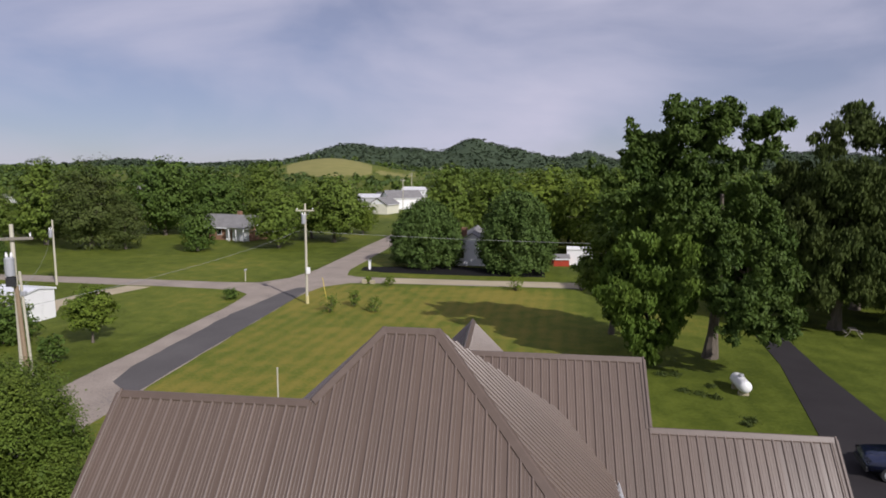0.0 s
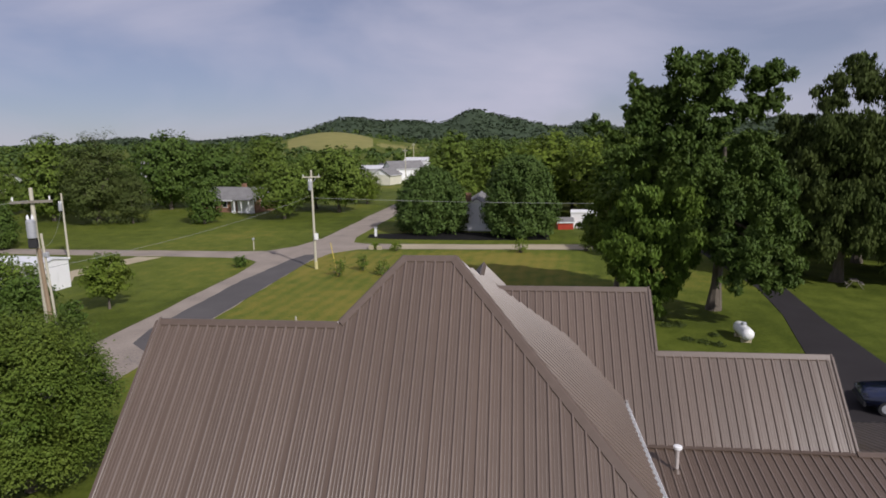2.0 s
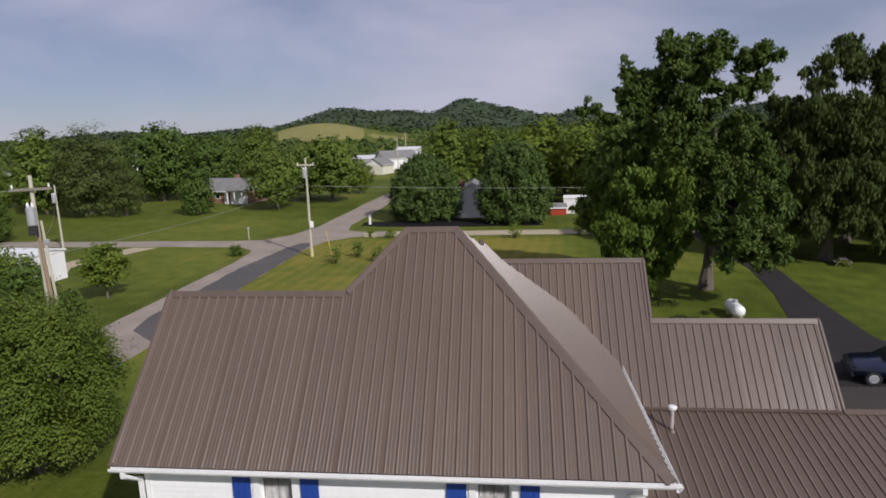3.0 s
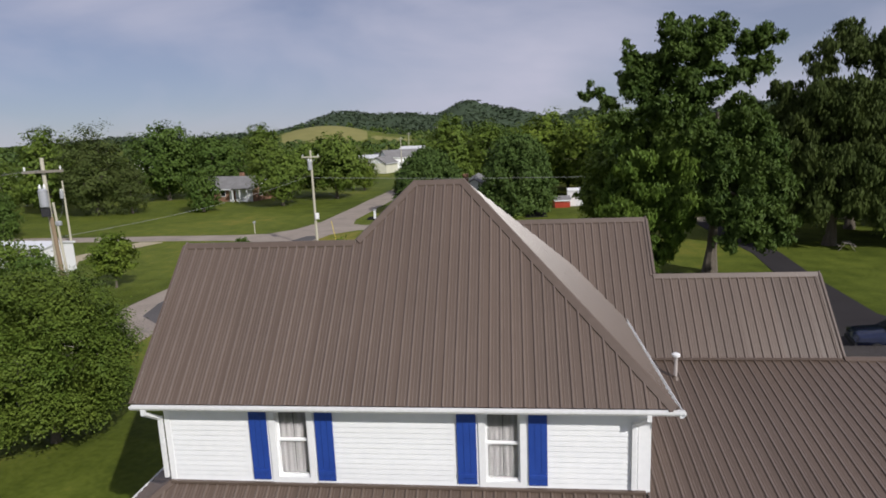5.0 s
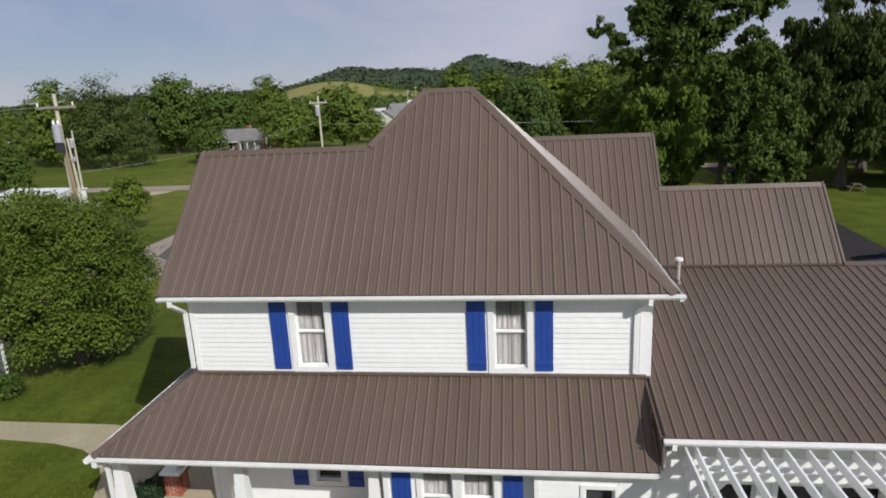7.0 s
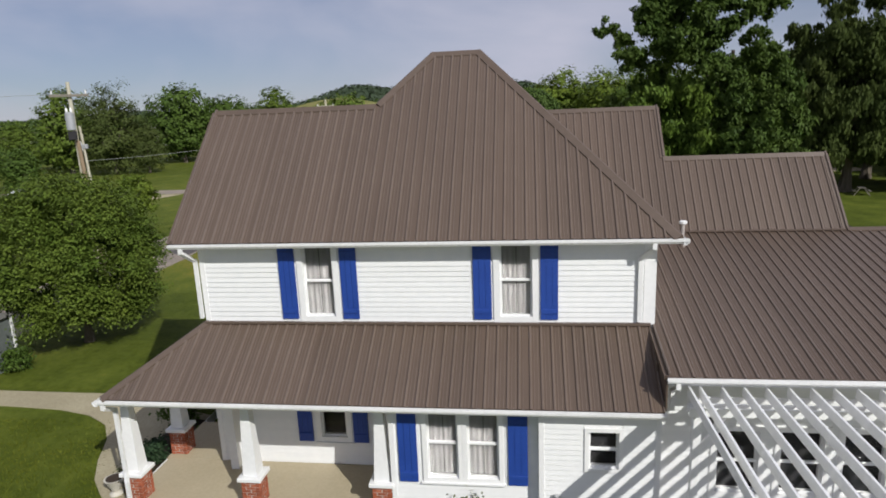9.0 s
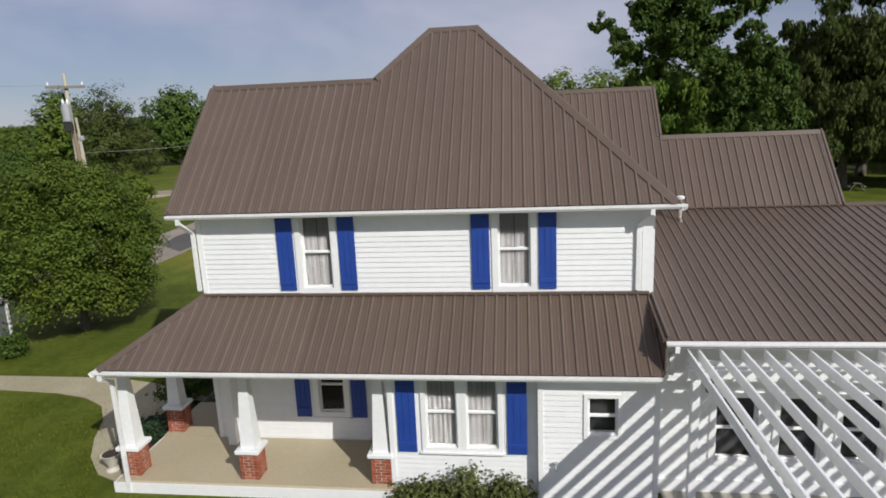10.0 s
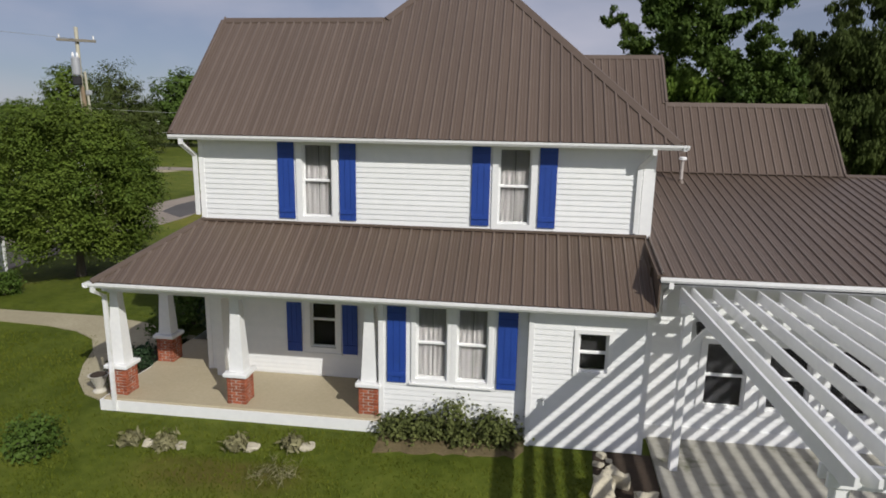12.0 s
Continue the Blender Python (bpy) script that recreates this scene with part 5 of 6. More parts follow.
for i, (k, x, y, s) in enumerate(SPOTS):
    m = Matrix.Translation((x, y, 0)) @ Matrix.Rotation(i * 2.1, 4, "Z") @ Matrix.Diagonal((s, s, s * (0.94 + 0.12 * ((i * 7) % 5) / 4), 1))
    if k not in used:
        used.add(k)
        KINDS[k].matrix_basis = m
    else:
        t = copy_thing(KINDS[k], Matrix())
        t.matrix_basis = m


# ---- far woods ----
def far_woods(name, label, spots, per, size, seed, material, up=0.35):
    rng = np.random.default_rng(seed)
    parts = []
    for x, y, z, w, h in spots:
        c = np.array((x, y, z + h * 0.55))
        ext = np.array((w / 2, w / 2, h * 0.46))
        lumps = 9 if per > 100 else 3
        ld = unit(rng.normal(0, 1, (lumps, 3)))
        lr = rng.uniform(0.34, 0.56, lumps)
        pick = rng.integers(0, lumps, per)
        d = unit(rng.normal(0, 1, (per, 3)) + ld[pick] * 0.8)
        p = c + ld[pick] * 0.62 * ext + d * (rng.uniform(0.75, 1.0, per) * lr[pick])[:, None] * ext
        parts.append(leaves(rng, p, d + np.array((0, 0, up)), size, 1.3, 0.20))
    ob = new(name, quads(name, np.concatenate(parts), material))
    tagged(ob, label, "woods", kind="stuff")


def polar(side, r):
    a = math.atan((side - 784) / 1110) - LOOK_YAW
    return EYE0.x + r * math.sin(a), EYE0.y + r * math.cos(a)


rngw = random.Random(9)
near_rows, mid_rows, hill_rows = ([], []), ([], []), []
for _ in range(900):
    b, r = rngw.uniform(-350, 1950), rngw.uniform(135, 360)
    x, y = polar(b, r)
    if -24 < x < -8 and y < 190:
        continue
    if 470 < b < 560 and r < 200 and rngw.random() < 0.6:
        continue
    if 560 < b < 775 and (r < 250 or rngw.random() < 0.5):
        continue
    if b < 40 and rngw.random() < 0.55 and r < 240:
        continue
    h = rngw.uniform(5.0, 8.2) if b < 520 else rngw.uniform(5, 8.5) if b < 745 else rngw.uniform(9, 13.5)
    if b < 245:
        h *= 0.68
    near_rows[rngw.random() < 0.4].append((x, y, 0, h * rngw.uniform(0.75, 1.05), h))
far_woods("near_woods", "belt of green broadleaf trees behind the fields", near_rows[0], 210, 0.62, 31, LEAF_BELT)
far_woods("near_woods", "belt of lighter green trees behind the fields", near_rows[1], 210, 0.62, 32, LEAF_BELT_PALE)
for _ in range(2600):
    b, r = rngw.uniform(-350, 1950), rngw.uniform(360, 1150)
    x, y = polar(b, r)
    if 500 < b < 662 and 520 < r < 830:
        continue
    if 650 < b < 740 and 540 < r < 740:
        continue
    h = rngw.uniform(5, 9)
    mid_rows[rngw.random() < 0.4].append((x, y, height(x, y), h, h))
far_woods("distant_woods", "distant green woodland on low ground", mid_rows[0], 44, 1.6, 33, LEAF_DISTANT)
far_woods("distant_woods", "distant lighter green woodland on low ground", mid_rows[1], 44, 1.6, 34, LEAF_BELT)
for _ in range(4400):
    b, r = rngw.uniform(-200, 1700), rngw.uniform(1250, 2520)
    x, y = polar(b, r)
    h = rngw.uniform(10, 17)
    hill_rows.append((x, y, height(x, y) - 5, h * 1.5, h))
far_woods("hill_woods", "wooded hilltops against the sky", hill_rows, 15, 5.6, 35, LEAF_HAZED_HILL, 1.3)


# ---- utility poles and cables ----
def pole(name, label, at, high, radius, arm, material=POLE_WOOD, turn=0.0, transformer=0.0, meter=False, arm_wood=None):
    p = empty(name, at, label, "utility pole", "utility poles", turn=turn)
    part("mast", tube(bmesh.new(), [(0, 0, -0.3), (0, 0, high * 0.5), (0, 0, high)], [radius, radius * 0.85, radius * 0.66], 10), material, p)
    if arm:
        a = part("crossarm", B(-arm / 2, -radius - 0.10, high - 0.75, arm / 2, -radius + 0.02, high - 0.62), arm_wood or material, p)
        for x in (-arm / 2 + 0.12, arm / 2 - 0.12):
            part("insulator", tube(bmesh.new(), [(x, -radius - 0.04, high - 0.63), (x, -radius - 0.04, high - 0.55), (x, -radius - 0.04, high - 0.48), (x, -radius - 0.04, high - 0.42)], [0.02, 0.05, 0.035, 0.05], 8), WHITE, a)
        for dx in () if arm_wood else (-1, 1):
            part("arm_brace", bar(bmesh.new(), (dx * arm * 0.3, -radius - 0.05, high - 0.75), (0, -radius - 0.02, high - 1.35), 0.03, 0.03), GREY_METAL, p)
    if transformer:
        t = part("transformer", tube(bmesh.new(), [(-0.1, -radius - 0.30, transformer), (-0.1, -radius - 0.30, transformer + 0.02), (-0.1, -radius - 0.30, transformer + 0.85), (-0.1, -radius - 0.30, transformer + 0.93)],
                                     [0.19, 0.215, 0.215, 0.12], 14), GREY_METAL, p, "grey drum transformer")
        for dx in (-0.1, 0.1):
            part("bushing", tube(bmesh.new(), [(dx - 0.1, -radius - 0.3, transformer + 0.9), (dx - 0.1, -radius - 0.3, transformer + 1.0), (dx - 0.1, -radius - 0.3, transformer + 1.15)], [0.05, 0.07, 0.03], 8), WHITE, t)
    if meter:
        part("meter_box", bevelled(B(0.02, -radius - 0.14, 3.1, 0.42, -radius + 0.02, 3.75), 0.02), TANK_WHITE, p, "pale meter box")
    return p


corner_pole = pole("utility_pole", "tall pale utility pole with a crossarm at the road corner", (-13.0, 50.8, 0), 10.2, 0.145, 1.8, transformer=8.2, meter=True, turn=10)
road_pole = pole("utility_pole", "tall utility pole with transformers beside the road", (-16.16, 17.68, 0), 11.0, 0.135, 1.8, POLE_WOOD, 30, 8.55, arm_wood=OLD_WOOD)
part("cutout_box", bevelled(B(-0.30, -0.56, 8.05, 0.10, -0.26, 8.5), 0.03), BLACK, road_pole, "black switch box below the transformer")
prop = empty("brace_pole", (-16.05, 17.5, 0), "brown timber pole leaning against the utility pole", "utility pole")
part("mast", tube(bmesh.new(), [(0.45, 0.0, -0.2), (0.25, 0.0, 4.0), (0.06, 0.02, 8.0)], [0.125, 0.11, 0.10], 8), POLE_DARK, prop)
conduit = empty("conduit_pole", (-15.3, 17.5, 0), "thin pale service pole beside the utility pole", "utility pole")
part("mast", tube(bmesh.new(), [(0, 0, -0.2), (-0.45, 0, 8.75)], [0.065, 0.06], 8), POLE_WOOD, conduit)
part("weatherhead", bevelled(B(-0.46, -0.10, 7.55, -0.18, 0.10, 7.80), 0.04), GREY_METAL, conduit, "grey service head")
for x, y, h in ((-27.5, 186, 10.5), (-33.0, 236, 12.0), (-24.5, 262, 14.0)):
    pole("utility_pole", "thin pale utility pole far down the road", (x, y, 0), h, 0.16, 1.6)
pole("utility_pole", "short pale service pole with a transformer by the side road", (-45.0, 56.2, 0), 7.6, 0.13, 0, turn=20, transformer=5.6)


def cable(name, p, q, sag, label, r=0.009):
    p, q = Vector(p), Vector(q)
    pts = [p.lerp(q, i / 14) - Vector((0, 0, sag * 4 * (i / 14) * (1 - i / 14))) for i in range(15)]
    ob = part(name, tube(bmesh.new(), pts, r, 4), WIRE)
    tagged(ob, label, "cable", "overhead cables")


cable("overhead_cable", (-12.9, 50.7, 7.4), (46, 58.5, 6.2), 0.5, "thin overhead cable across the lawn", 0.018)
cable("overhead_cable", (-13.0, 50.7, 7.7), (-16.1, 17.75, 6.9), 0.5, "thin overhead cable along the road", 0.012)
cable("overhead_cable", (-16.1, 17.8, 7.9), (-45, 56.2, 6.9), 1.2, "thin service cable from the road pole")
cable("overhead_cable", (-13.1, 50.7, 8.0), (-47, 104, 3.2), 1.2, "thin service cable to the far house")
cable("overhead_cable", (-16.2, 17.5, 10.4), (-24, -45, 10.6), 0.8, "thin overhead cable along the road")

mast = empty("white_mast", (-1.5, 13.8, 0), "thin white pole standing behind the house", "pole")
part("shaft", tube(bmesh.new(), [(0, 0, -0.2), (0, 0, 5.75)], [0.035, 0.03], 10), POLE_WOOD, mast)
part("finial", tube(bmesh.new(), [(0, 0, 5.73), (0, 0, 5.78), (0, 0, 5.82)], [0.03, 0.04, 0.02], 10), POLE_WOOD, mast)

sign = empty("road_post", (-11.6, 72.6, 0), "white post with a dark cap by the road", "post")
part("post", B(-0.15, -0.1, -0.1, 0.15, 0.1, 1.15), WHITE, sign)
part("cap", B(-0.2, -0.15, 1.15, 0.2, 0.15, 1.35), GREY_METAL, sign)
mail = empty("mailbox", (-24.4, 61.6, 0), "pale mailbox on a post by the side road", "mailbox")
part("post", B(-0.045, -0.045, -0.1, 0.045, 0.045, 1.3), POLE_WOOD, mail)
part("box", bevelled(B(-0.10, -0.24, 1.3, 0.10, 0.24, 1.52), 0.04), GREY_METAL, mail)
sleeve = part("base_guard", tube(bmesh.new(), [(0.03, -0.02, -0.05), (0.03, -0.02, 0.8)], 0.175, 12), mat("yellow_sleeve", (0.48, 0.43, 0.20), (0.58, 0.52, 0.26), rough=0.6, bump=0), corner_pole, "yellow plastic base guard")
for x, y, h in ((-9.9, 62.6, 0.5), (-8.9, 62.5, 0.42)):
    block = part("concrete_block", bevelled(B(x - 0.3, y - 0.25, -0.05, x + 0.3, y + 0.25, h), 0.04), CONCRETE)
    tagged(block, "pale concrete block beside the gravel lane", "block", "blocks by the lane")
guy = empty("guy_marker", (-10.4, 49.2, 0), "yellow guard on a guy wire of the corner pole", "guard")
part("guard", tube(bmesh.new(), [(0.5, -1.2, 0), (-0.5, 0.2, 3.0)], 0.032, 6), mat("yellow_plastic", (0.55, 0.42, 0.06), (0.62, 0.48, 0.08), rough=0.5, bump=0), guy)


# ---- propane tank ----
def propane_tank(at, turn):
    t = empty("propane_tank", at, "white propane tank on the back lawn", "propane tank", turn=turn)
    prof = [(k * 0.8, r * 0.82) for k, r in ((-1.42, 0.02), (-1.40, 0.16), (-1.33, 0.31), (-1.22, 0.42), (-1.08, 0.475), (-1.0, 0.48), (0, 0.48), (1.0, 0.48), (1.08, 0.475), (1.22, 0.42), (1.33, 0.31), (1.40, 0.16), (1.42, 0.02))]
    bm = tube(bmesh.new(), [(0, y, 0.60) for y, r in prof], [r for y, r in prof], 24)
    for f in bm.faces:
        f.smooth = True
    part("tank", bm, TANK_WHITE, t)
    part("dome", tube(bmesh.new(), [(0, 0, 0.96), (0, 0, 1.12), (0, 0, 1.17)], [0.16, 0.16, 0.10], 16), GREY_METAL, t, "grey valve dome")
    for y in (-0.6, 0.6):
        part("foot", B(-0.30, y - 0.09, -0.05, 0.30, y + 0.10, 0.30), CONCRETE, t)
    return t


propane_tank((22.2, 30.0, 0), -1)


# ---- car ----
def car(at, turn):
    c = empty("car", at, "dark blue sport utility vehicle parked on the driveway", "car", turn=turn)
    side = [(-2.30, 0.45), (-2.32, 0.85), (-2.22, 1.08), (-1.95, 1.72), (-0.2, 1.78), (0.25, 1.72), (1.05, 1.14), (2.10, 1.00), (2.32, 0.82), (2.34, 0.45)]
    bm = bmesh.new()
    prism(bm, [(x, -0.92, z) for x, z in side], (0, 1.84, 0))
    for v in bm.verts:
        if v.co.z > 1.2:
            v.co.y *= 0.80
        elif v.co.z > 0.95:
            v.co.y *= 0.97
    bmesh.ops.bevel(bm, geom=bm.edges[:], offset=0.06, segments=2, affect="EDGES")
    for f in bm.faces:
        f.smooth = True
    part("body", bm, CAR_BLUE, c)
    for s in (-1, 1):
        part("side_window", prism(bmesh.new(), [(-1.85, s * 0.80, 1.62), (-0.1, s * 0.79, 1.66), (0.18, s * 0.80, 1.60), (0.80, s * 0.90, 1.18), (-2.0, s * 0.905, 1.18)], (0, s * 0.02, 0)), CAR_GLASS, c)
        for x in (-1.45, 1.45):
            w = part("wheel", tube(bmesh.new(), [(x, s * 0.72, 0.36), (x, s * 0.74, 0.36), (x, s * 0.90, 0.36), (x, s * 0.935, 0.36)], [0.33, 0.36, 0.36, 0.33], 20), BLACK, c)
            part("rim", tube(bmesh.new(), [(x, s * 0.925, 0.36), (x, s * 0.945, 0.36)], [0.23, 0.21], 14), GREY_METAL, w)
        part("headlight", bevelled(B(2.20, s * 0.70 - 0.18, 0.78, 2.36, s * 0.70 + 0.18, 0.95), 0.03), GLASS, c)
        part("tail_light", bevelled(B(-2.36, s * 0.78 - 0.10, 0.85, -2.22, s * 0.78 + 0.10, 1.20), 0.03), RED_PAINT, c)
        part("mirror", bevelled(B(0.55, s * 0.95 - 0.10, 1.12, 0.70, s * 0.95 + 0.12, 1.27), 0.03), CAR_BLUE, c)
        part("roof_rail", bar(bmesh.new(), (-1.7, s * 0.66, 1.80), (-0.2, s * 0.66, 1.83), 0.04, 0.05), CHROME, c)
    part("windscreen", prism(bmesh.new(), [(0.33, -0.68, 1.68), (0.33, 0.68, 1.68), (1.0, 0.80, 1.20), (1.0, -0.80, 1.20)], (0.02, 0, 0.02)), CAR_GLASS, c)
    part("rear_window", prism(bmesh.new(), [(-2.02, -0.66, 1.62), (-2.02, 0.66, 1.62), (-2.20, 0.78, 1.16), (-2.20, -0.78, 1.16)], (-0.02, 0, 0.01)), CAR_GLASS, c)
    part("bumper", bevelled(B(-2.38, -0.88, 0.40, -2.26, 0.88, 0.66), 0.03), BLACK, c)
    part("bumper", bevelled(B(2.26, -0.88, 0.38, 2.40, 0.88, 0.62), 0.03), BLACK, c)
    return c


car((26.3, 19.3, 0.03), 168)

# picnic table by the drooping tree
pt = empty("picnic_table", (36.3, 45.0, 0), "weathered grey picnic table on the grass", "table", turn=72)
pt.matrix_world = pt.matrix_world @ Matrix.Diagonal((0.8, 0.8, 0.9, 1))
for i in range(5):
    part("tabletop_board", B(-0.75, -0.37 + i * 0.15, 0.72, 0.75, -0.235 + i * 0.15, 0.76), OLD_WOOD, pt)
for s in (-1, 1):
    part("bench_board", B(-0.75, s * 0.72 - 0.13, 0.43, 0.75, s * 0.72 + 0.13, 0.47), OLD_WOOD, pt)
    for x in (-0.65, 0.65):
        part("leg", bar(bmesh.new(), (x, s * 0.78, 0.0), (x, s * 0.22, 0.73), 0.05, 0.10, (1, 0, 0)), OLD_WOOD, pt)


# ---- other buildings ----
def gable_house(name, label, at, turn, lx, ly, hw, rise, wall_m, roof_m, over=0.35, windows=(), door=None, chimney=None, category="house"):
    """A house whose ridge runs along its own x. windows: (side, position, sill, width, height); side s or e or w."""
    h = empty(name, at, label, category, turn=turn)
    bm = bmesh.new()
    box(bm, -lx / 2, -ly / 2, -0.1, lx / 2, ly / 2, hw)
    part("wall", bm, wall_m, h)
    for s in (-1, 1):
        part("gable", prism(bmesh.new(), [(s * (lx / 2 - 0.004), -ly / 2, hw + 0.004), (s * (lx / 2 - 0.004), ly / 2, hw + 0.004), (s * (lx / 2 - 0.004), 0, hw + rise - 0.05)], (-s * 0.15, 0, 0)), WHITE, h)
        k = rise / (ly / 2)
        e = ly / 2 + over
        bm = prism(bmesh.new(), [(-lx / 2 - over, 0, hw + rise + 0.06), (lx / 2 + over, 0, hw + rise + 0.06), (lx / 2 + over, s * e, hw + rise + 0.06 - k * e), (-lx / 2 - over, s * e, hw + rise + 0.06 - k * e)], (0, 0, -0.14))
        part("roof", bm, roof_m, h)
        part("fascia", bar(bmesh.new(), (-lx / 2 - over, s * (e + 0.02), hw + rise - k * e), (lx / 2 + over, s * (e + 0.02), hw + rise - k * e), 0.04, 0.16), WHITE, h)
    for side, pos, sill, w, hh in windows:
        if side == "s":
            wf = part("window", B(pos - w / 2 - 0.08, -ly / 2 - 0.04, sill - 0.08, pos + w / 2 + 0.08, -ly / 2 + 0.02, sill + hh + 0.08), WHITE, h)
            part("pane", B(pos - w / 2, -ly / 2 - 0.05, sill, pos + w / 2, -ly / 2 - 0.03, sill + hh), CAR_GLASS, wf)
        else:
            x = lx / 2 if side == "e" else -lx / 2
            wf = part("window", B(x - 0.04, pos - w / 2 - 0.08, sill - 0.08, x + 0.04, pos + w / 2 + 0.08, sill + hh + 0.08), WHITE, h)
            part("pane", B(x - 0.05, pos - w / 2, sill, x + 0.05, pos + w / 2, sill + hh), CAR_GLASS, wf)
    if door:
        part("door", B(door - 0.5, -ly / 2 - 0.04, 0.0, door + 0.5, -ly / 2 + 0.02, 2.1), WHITE, h)
    if chimney:
        x, y, w, top = chimney
        part("chimney", B(x - w, y - w, hw, x + w, y + w, top), TAN_BRICK, h)
    return h


gable_house("white_house", "white sided house with a grey roof behind oval trees", (2.0, 84.0, 0), 90, 12, 5.2, 3.1, 1.6, WHITE, GREY_SHINGLE, windows=(("w", 1.5, 1.1, 0.7, 1.0), ("w", -1.4, 1.1, 0.7, 1.0)), chimney=(-4.2, 1.3, 0.4, 5.3))
far_home = gable_house("ranch_house", "low brown brick house with a grey roof and white porch", (-46.0, 106, 0), -14, 12, 8, 2.6, 1.9, TAN_BRICK, GREY_SHINGLE, 0.6,
                       windows=(("s", -3.6, 1.0, 1.2, 1.1), ("s", -0.8, 1.0, 1.0, 1.1), ("e", -1.5, 1.0, 1.0, 1.1)), door=1.2, chimney=(0.5, 0.5, 0.35, 5.2))
for x in (2.6, 4.2, 5.9):
    part("porch_post", B(x - 0.08, -5.6, 0, x + 0.08, -5.44, 2.6), WHITE, far_home)
part("porch_roof", prism(bmesh.new(), [(2.2, -3.9, 3.0), (6.3, -3.9, 3.0), (6.3, -5.8, 2.65), (2.2, -5.8, 2.65)], (0, 0, -0.12)), GREY_SHINGLE, far_home)
part("porch_wall", B(2.2, -4.06, 0, 6.0, -4.004, 2.6), WHITE, far_home)
gable_house("village_house", "small cream gabled house far down the road", (-31.5, 176, 0), 75, 8, 6.0, 3.0, 1.9, mat("cream_wall", (0.62, 0.60, 0.48), (0.70, 0.68, 0.55), rough=0.8), GREY_SHINGLE, windows=(("w", 1.5, 1.1, 0.9, 1.1),))
gable_house("village_house", "long low white-roofed building far down the road", (-41.5, 206, 0), 4, 10, 8, 3.6, 1.0, mat("grey_wall", (0.40, 0.40, 0.41), (0.50, 0.50, 0.51), rough=0.8), mat("pale_roof", (0.50, 0.50, 0.51), (0.62, 0.62, 0.63), rough=0.6))
gable_house("village_house", "grey gabled house far down the road", (-30.5, 200, 0), 30, 12, 9, 3.8, 2.4, WHITE, GREY_SHINGLE)
gable_house("village_house", "white building far down the road", (-28.4, 216, 0), 0, 8, 8, 6.0, 0.9, WHITE, mat("pale_roof_two", (0.55, 0.55, 0.55), (0.66, 0.66, 0.66), rough=0.6))
gable_house("village_house", "dark-roofed house far down the road", (-37.0, 212, 0), 8, 9, 8, 3.4, 1.6, WHITE, mat("dark_shingle", (0.05, 0.05, 0.052), (0.09, 0.09, 0.092), rough=0.9))
gable_house("far_house", "tiny white house among distant trees", (-118, 195, 0), 20, 8, 7, 5.0, 2.2, WHITE, GREY_SHINGLE)
gable_house("far_house", "tiny pale house beyond the fields", (-150, 160, 0), 10, 14, 8, 3.4, 1.6, WHITE, GREY_SHINGLE)
gable_house("white_shed", "white metal shed with a low roof beside the road", (-37.2, 40.6, 0), -6, 6.4, 3.4, 2.7, 0.3, WHITE, mat("white_shed_roof", (0.66, 0.67, 0.68), (0.76, 0.77, 0.78), rough=0.4), 0.12, category="shed")
garden_shed = empty("garden_shed", (-13.3, 6.2, 0), "small grey garden shed with white corner trim on the side lawn", "shed")
part("wall", B(-1.4, -0.75, -0.1, 1.4, 0.75, 2.0), mat("grey_green_siding", (0.10, 0.115, 0.11), (0.15, 0.165, 0.16), rough=0.7), garden_shed)
for x in (-1.4, 1.4):
    for y in (-0.75, 0.75):
        part("corner_trim", B(x - 0.05, y - 0.05, -0.1, x + 0.05, y + 0.05, 2.0), WHITE, garden_shed)
part("roof", prism(bmesh.new(), [(-1.55, -0.9, 2.004), (-1.55, 0.9, 2.004), (-1.55, 0.0, 2.35)], (3.1, 0, 0)), GREY_SHINGLE, garden_shed)
gable_house("red_shed", "small red shed under the trees", (14.6, 80.5, 0), 5, 2.2, 2.0, 1.1, 0.5, RED_PAINT, GREY_SHINGLE, 0.15, category="shed")
gable_house("white_trailer", "low white trailer parked under the trees", (17.4, 82.0, 0), -5, 3.6, 2.2, 2.3, 0.25, WHITE, WHITE, 0.05, category="trailer")

# ---- small things by the patio and path ----
STONES = []
for k in range(5):
    rs = random.Random(200 + k)
    bm = B(-0.5, -0.5, -0.5, 0.5, 0.5, 0.5)
    bmesh.ops.subdivide_edges(bm, edges=bm.edges[:], cuts=2, use_grid_fill=True)
    sc = (rs.uniform(0.8, 1.25), rs.uniform(0.6, 0.9), rs.uniform(0.38, 0.62))
    for v in bm.verts:
        v.co = v.co.lerp(v.co.normalized() * 0.58, 0.42)
        k2 = 1 + 0.42 * noise.noise(v.co * 1.9 + Vector((k * 7, 3, 0))) + 0.08 * noise.noise(v.co * 7.0 + Vector((k, 0, 9)))
        v.co = Vector((v.co.x * sc[0], v.co.y * sc[1], v.co.z * sc[2])) * k2
    STONES.append(mesh_of("stone", bm, STONE))
SLABS = []
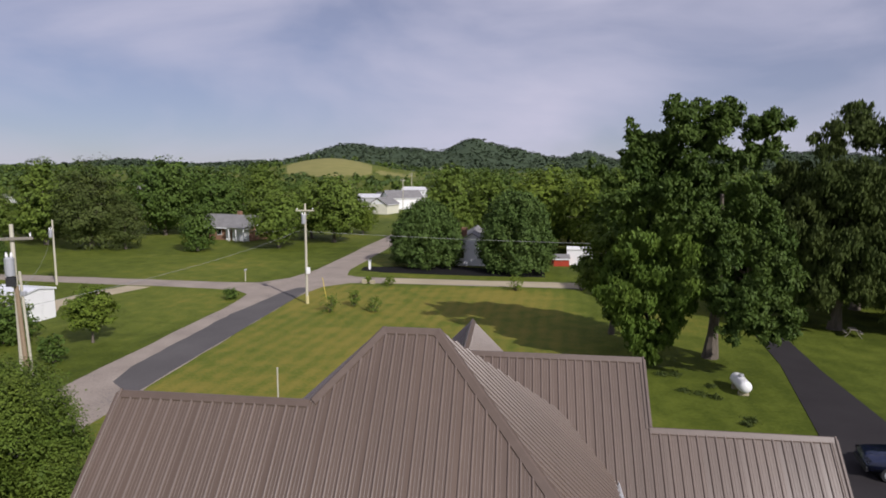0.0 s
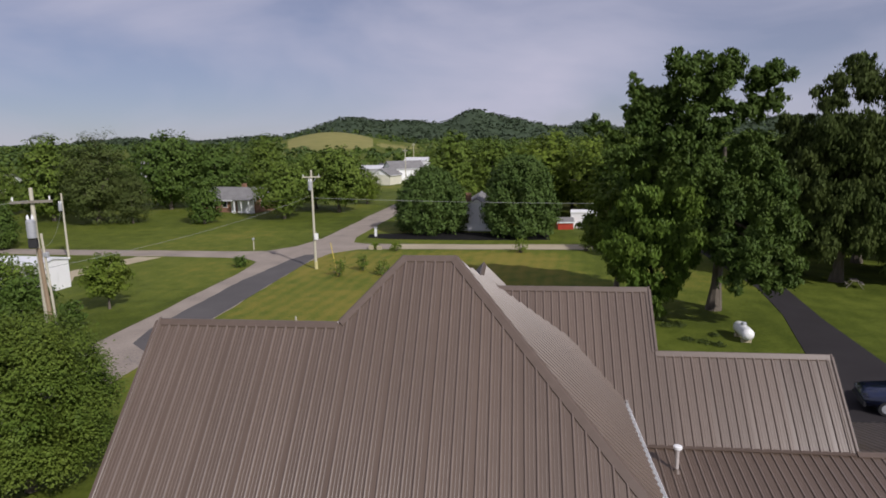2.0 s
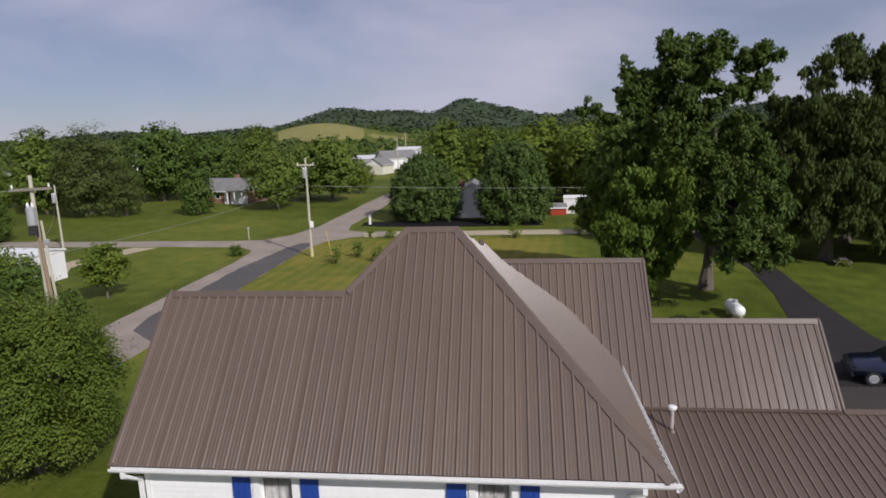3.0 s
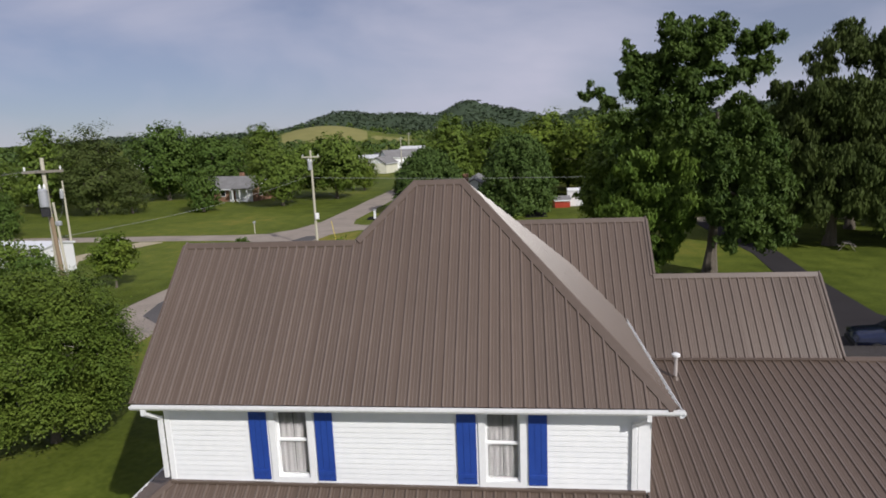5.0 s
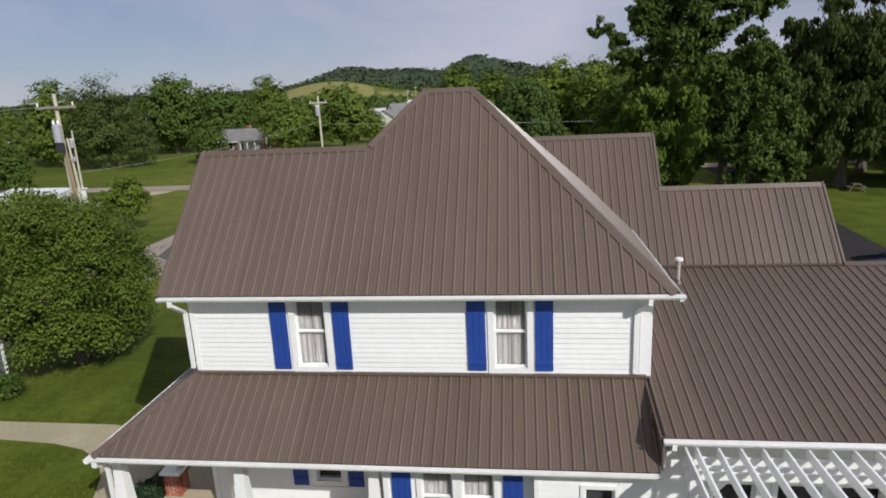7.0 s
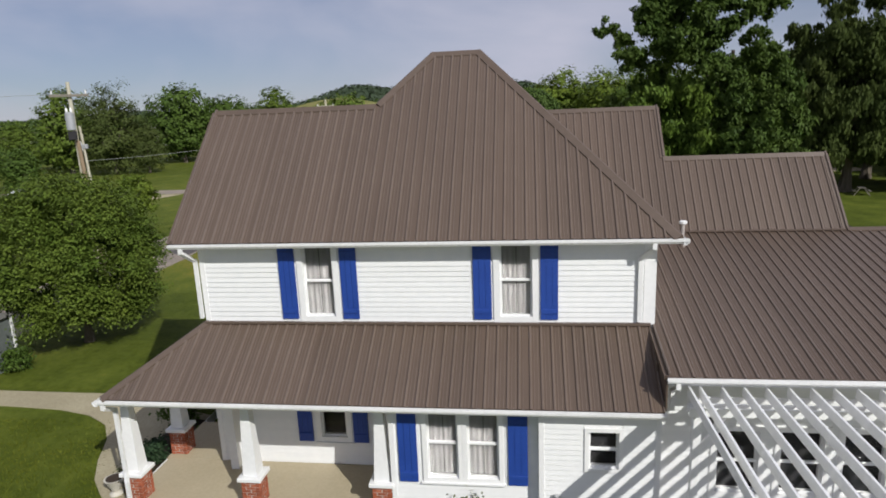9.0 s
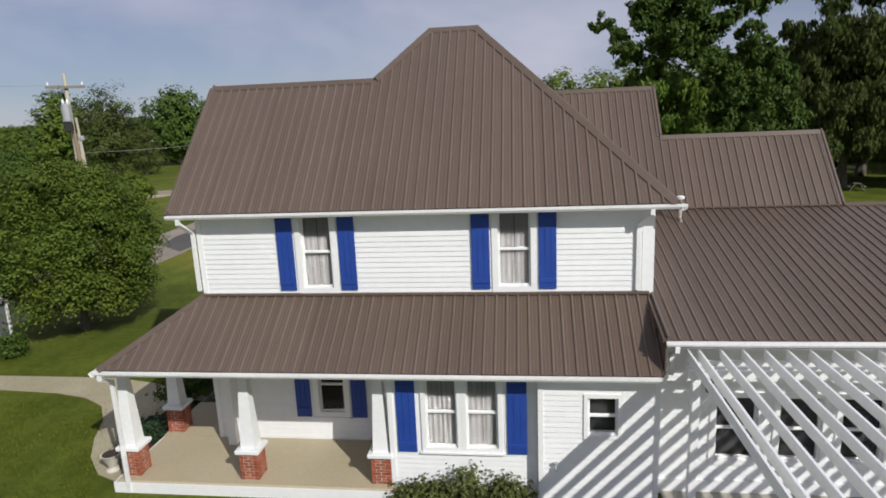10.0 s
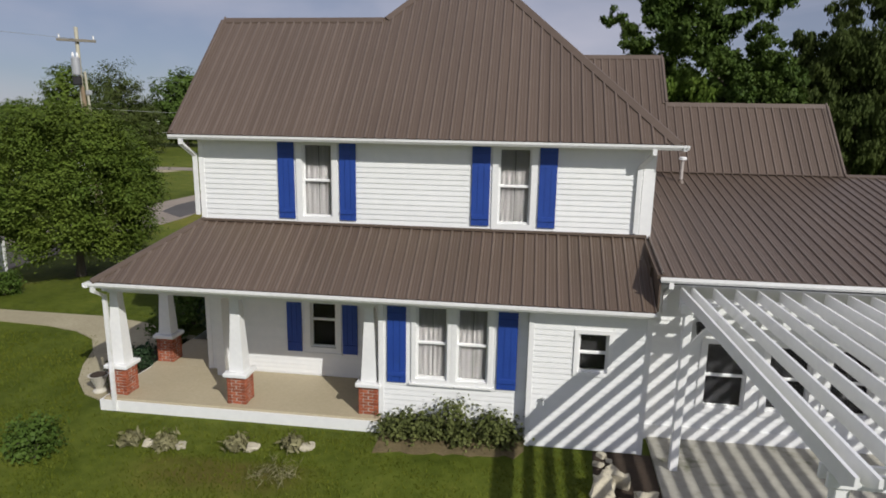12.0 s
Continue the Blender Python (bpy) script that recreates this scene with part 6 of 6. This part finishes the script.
for k in range(3):
    rs = random.Random(230 + k)
    bm = B(-0.5, -0.16, 0.0, 0.5, 0.16, 1.0)
    bmesh.ops.subdivide_edges(bm, edges=bm.edges[:], cuts=3, use_grid_fill=True)
    for v in bm.verts:
        side = 1 - 0.22 * v.co.z ** 2 + 0.30 * noise.noise(Vector((k * 5.0, 1.0, v.co.z * 2.2)))
        v.co = Vector((v.co.x * side + 0.10 * noise.noise(v.co * 3.1 + Vector((k, 0, 4))), v.co.y + 0.07 * noise.noise(v.co * 4.3 + Vector((9, k, 0))), v.co.z + 0.12 * noise.noise(v.co * 2.7 + Vector((0, 6, k)))))
    SLABS.append(mesh_of("stone", bevelled(bm, 0.01), STONE))
for k, x, y, w, h, lean, turn in ((0, 9.02, -3.15, 0.40, 0.46, -14, 12), (1, 9.38, -2.72, 0.34, 0.36, 10, -18), (2, 9.78, -3.35, 0.48, 0.34, -22, 8), (1, 8.98, -3.95, 0.42, 0.40, -12, 30), (0, 9.40, -4.45, 0.46, 0.38, 8, -10)):
    ob = new("garden_stone", SLABS[k])
    ob.matrix_world = pose(x, y, -0.04, lean, 0, turn) @ Matrix.Diagonal((w, w, h, 1))
    tagged(ob, "large pale stone slab set upright by the bed", "stone", "stones edging the bed")
rr = random.Random(3)
for i in range(22):
    t = i / 21
    x = 9.20 + 0.10 * math.sin(i * 2.3) - 0.12 * t + rr.uniform(-0.07, 0.07)
    y = -1.70 - 3.5 * t
    s = rr.uniform(0.14, 0.30)
    ob = new("garden_stone", STONES[i % 5])
    ob.matrix_world = Matrix.Translation((x, y, s * 0.17)) @ Matrix.Rotation(rr.uniform(0, 6), 4, "Z") @ Matrix.Rotation(rr.uniform(-0.5, 0.5), 4, "X") @ Matrix.Diagonal((s, s, s, 1))
    tagged(ob, "pale rough field stone edging the flower bed", "stone", "stones edging the bed")

for x, y, s in ((0.0, -2.72, 0.25), (0.68, -2.7, 0.25), (2.16, -2.55, 0.29), (3.22, -2.35, 0.26)):
    ob = new("garden_stone", STONES[int(x * 10) % 5])
    ob.matrix_world = Matrix.Translation((x, y, s * 0.2)) @ Matrix.Rotation(x * 3, 4, "Z") @ Matrix.Diagonal((s, s, s, 1))
    tagged(ob, "small pale stone on the front lawn", "stone", "stones on the lawn")


def grass_blades():
    rng = np.random.default_rng(77)
    n = 70000
    x = rng.uniform(-9.5, 9.4, n)
    y = rng.uniform(-7.5, 5.0, n)
    keep = ((y < -1.55) | (x < -2.15)) & ~((x > 4.5) & (x < 7.7) & (y > -2.3)) & ~((x > 8.85) & (y > -5.6))
    keep &= ~((x < -2) & (y > 2.9 - np.maximum(0, x + 5.2) * 1.6) & (y < 4.9)) | (x > -2)
    keep &= rng.uniform(0, 1, n) < 0.35 + 0.65 * (np.sin(x * 1.7 + np.sin(y * 2.1)) * np.sin(y * 1.3 + 0.7 * x) > -0.2)
    x, y = x[keep], y[keep]
    m = len(x)
    h = rng.uniform(0.025, 0.065, m)
    a = rng.uniform(0, 6.283, m)
    w = 0.012
    side = np.stack([np.cos(a) * w, np.sin(a) * w, np.zeros(m)], 1)
    tip = np.stack([x + rng.normal(0, 0.02, m), y + rng.normal(0, 0.02, m), h], 1)
    base = np.stack([x, y, np.zeros(m)], 1)
    ob = new("grass", quads("grass", np.stack([base - side, base + side, tip + side * 0.3, tip - side * 0.3], 1), LEAF_GRASS))
    tagged(ob, "short mown grass blades on the front lawn", "grass", kind="stuff")


grass_blades()
urn = empty("garden_urn", (-2.62, -0.62, 0), "weathered concrete garden urn on the path", "planter")
part("bowl", tube(bmesh.new(), [(0, 0, 0), (0, 0, 0.06), (0, 0, 0.12), (0, 0, 0.24), (0, 0, 0.42), (0, 0, 0.46)], [0.15, 0.16, 0.08, 0.13, 0.21, 0.24], 16), CAST, urn)
part("soil", tube(bmesh.new(), [(0, 0, 0.44), (0, 0, 0.475)], [0.20, 0.19], 14), MULCH, urn)
tap = empty("wall_tap", (7.95, -1.48, 1.05), "small metal outdoor tap on the wall", "tap")
part("spout", tube(bmesh.new(), [(0, 0.02, 0), (0, -0.09, 0), (0, -0.13, -0.07)], [0.02, 0.022, 0.018], 8), GREY_METAL, tap)
part("valve_wheel", tube(bmesh.new(), [(0, -0.07, 0.05), (0, -0.07, 0.07)], 0.045, 10), GREY_METAL, tap)
lamp = empty("wall_lamp", (11.05, -0.76, 2.55), "dark wall lantern beside the patio window", "lamp")
part("bracket", B(-0.04, 0.0, -0.1, 0.04, 0.06, 0.12), BLACK, lamp)
part("lantern", taper(bmesh.new(), 0, -0.10, -0.14, 0.12, 0.10, 0.16), BLACK, lamp)
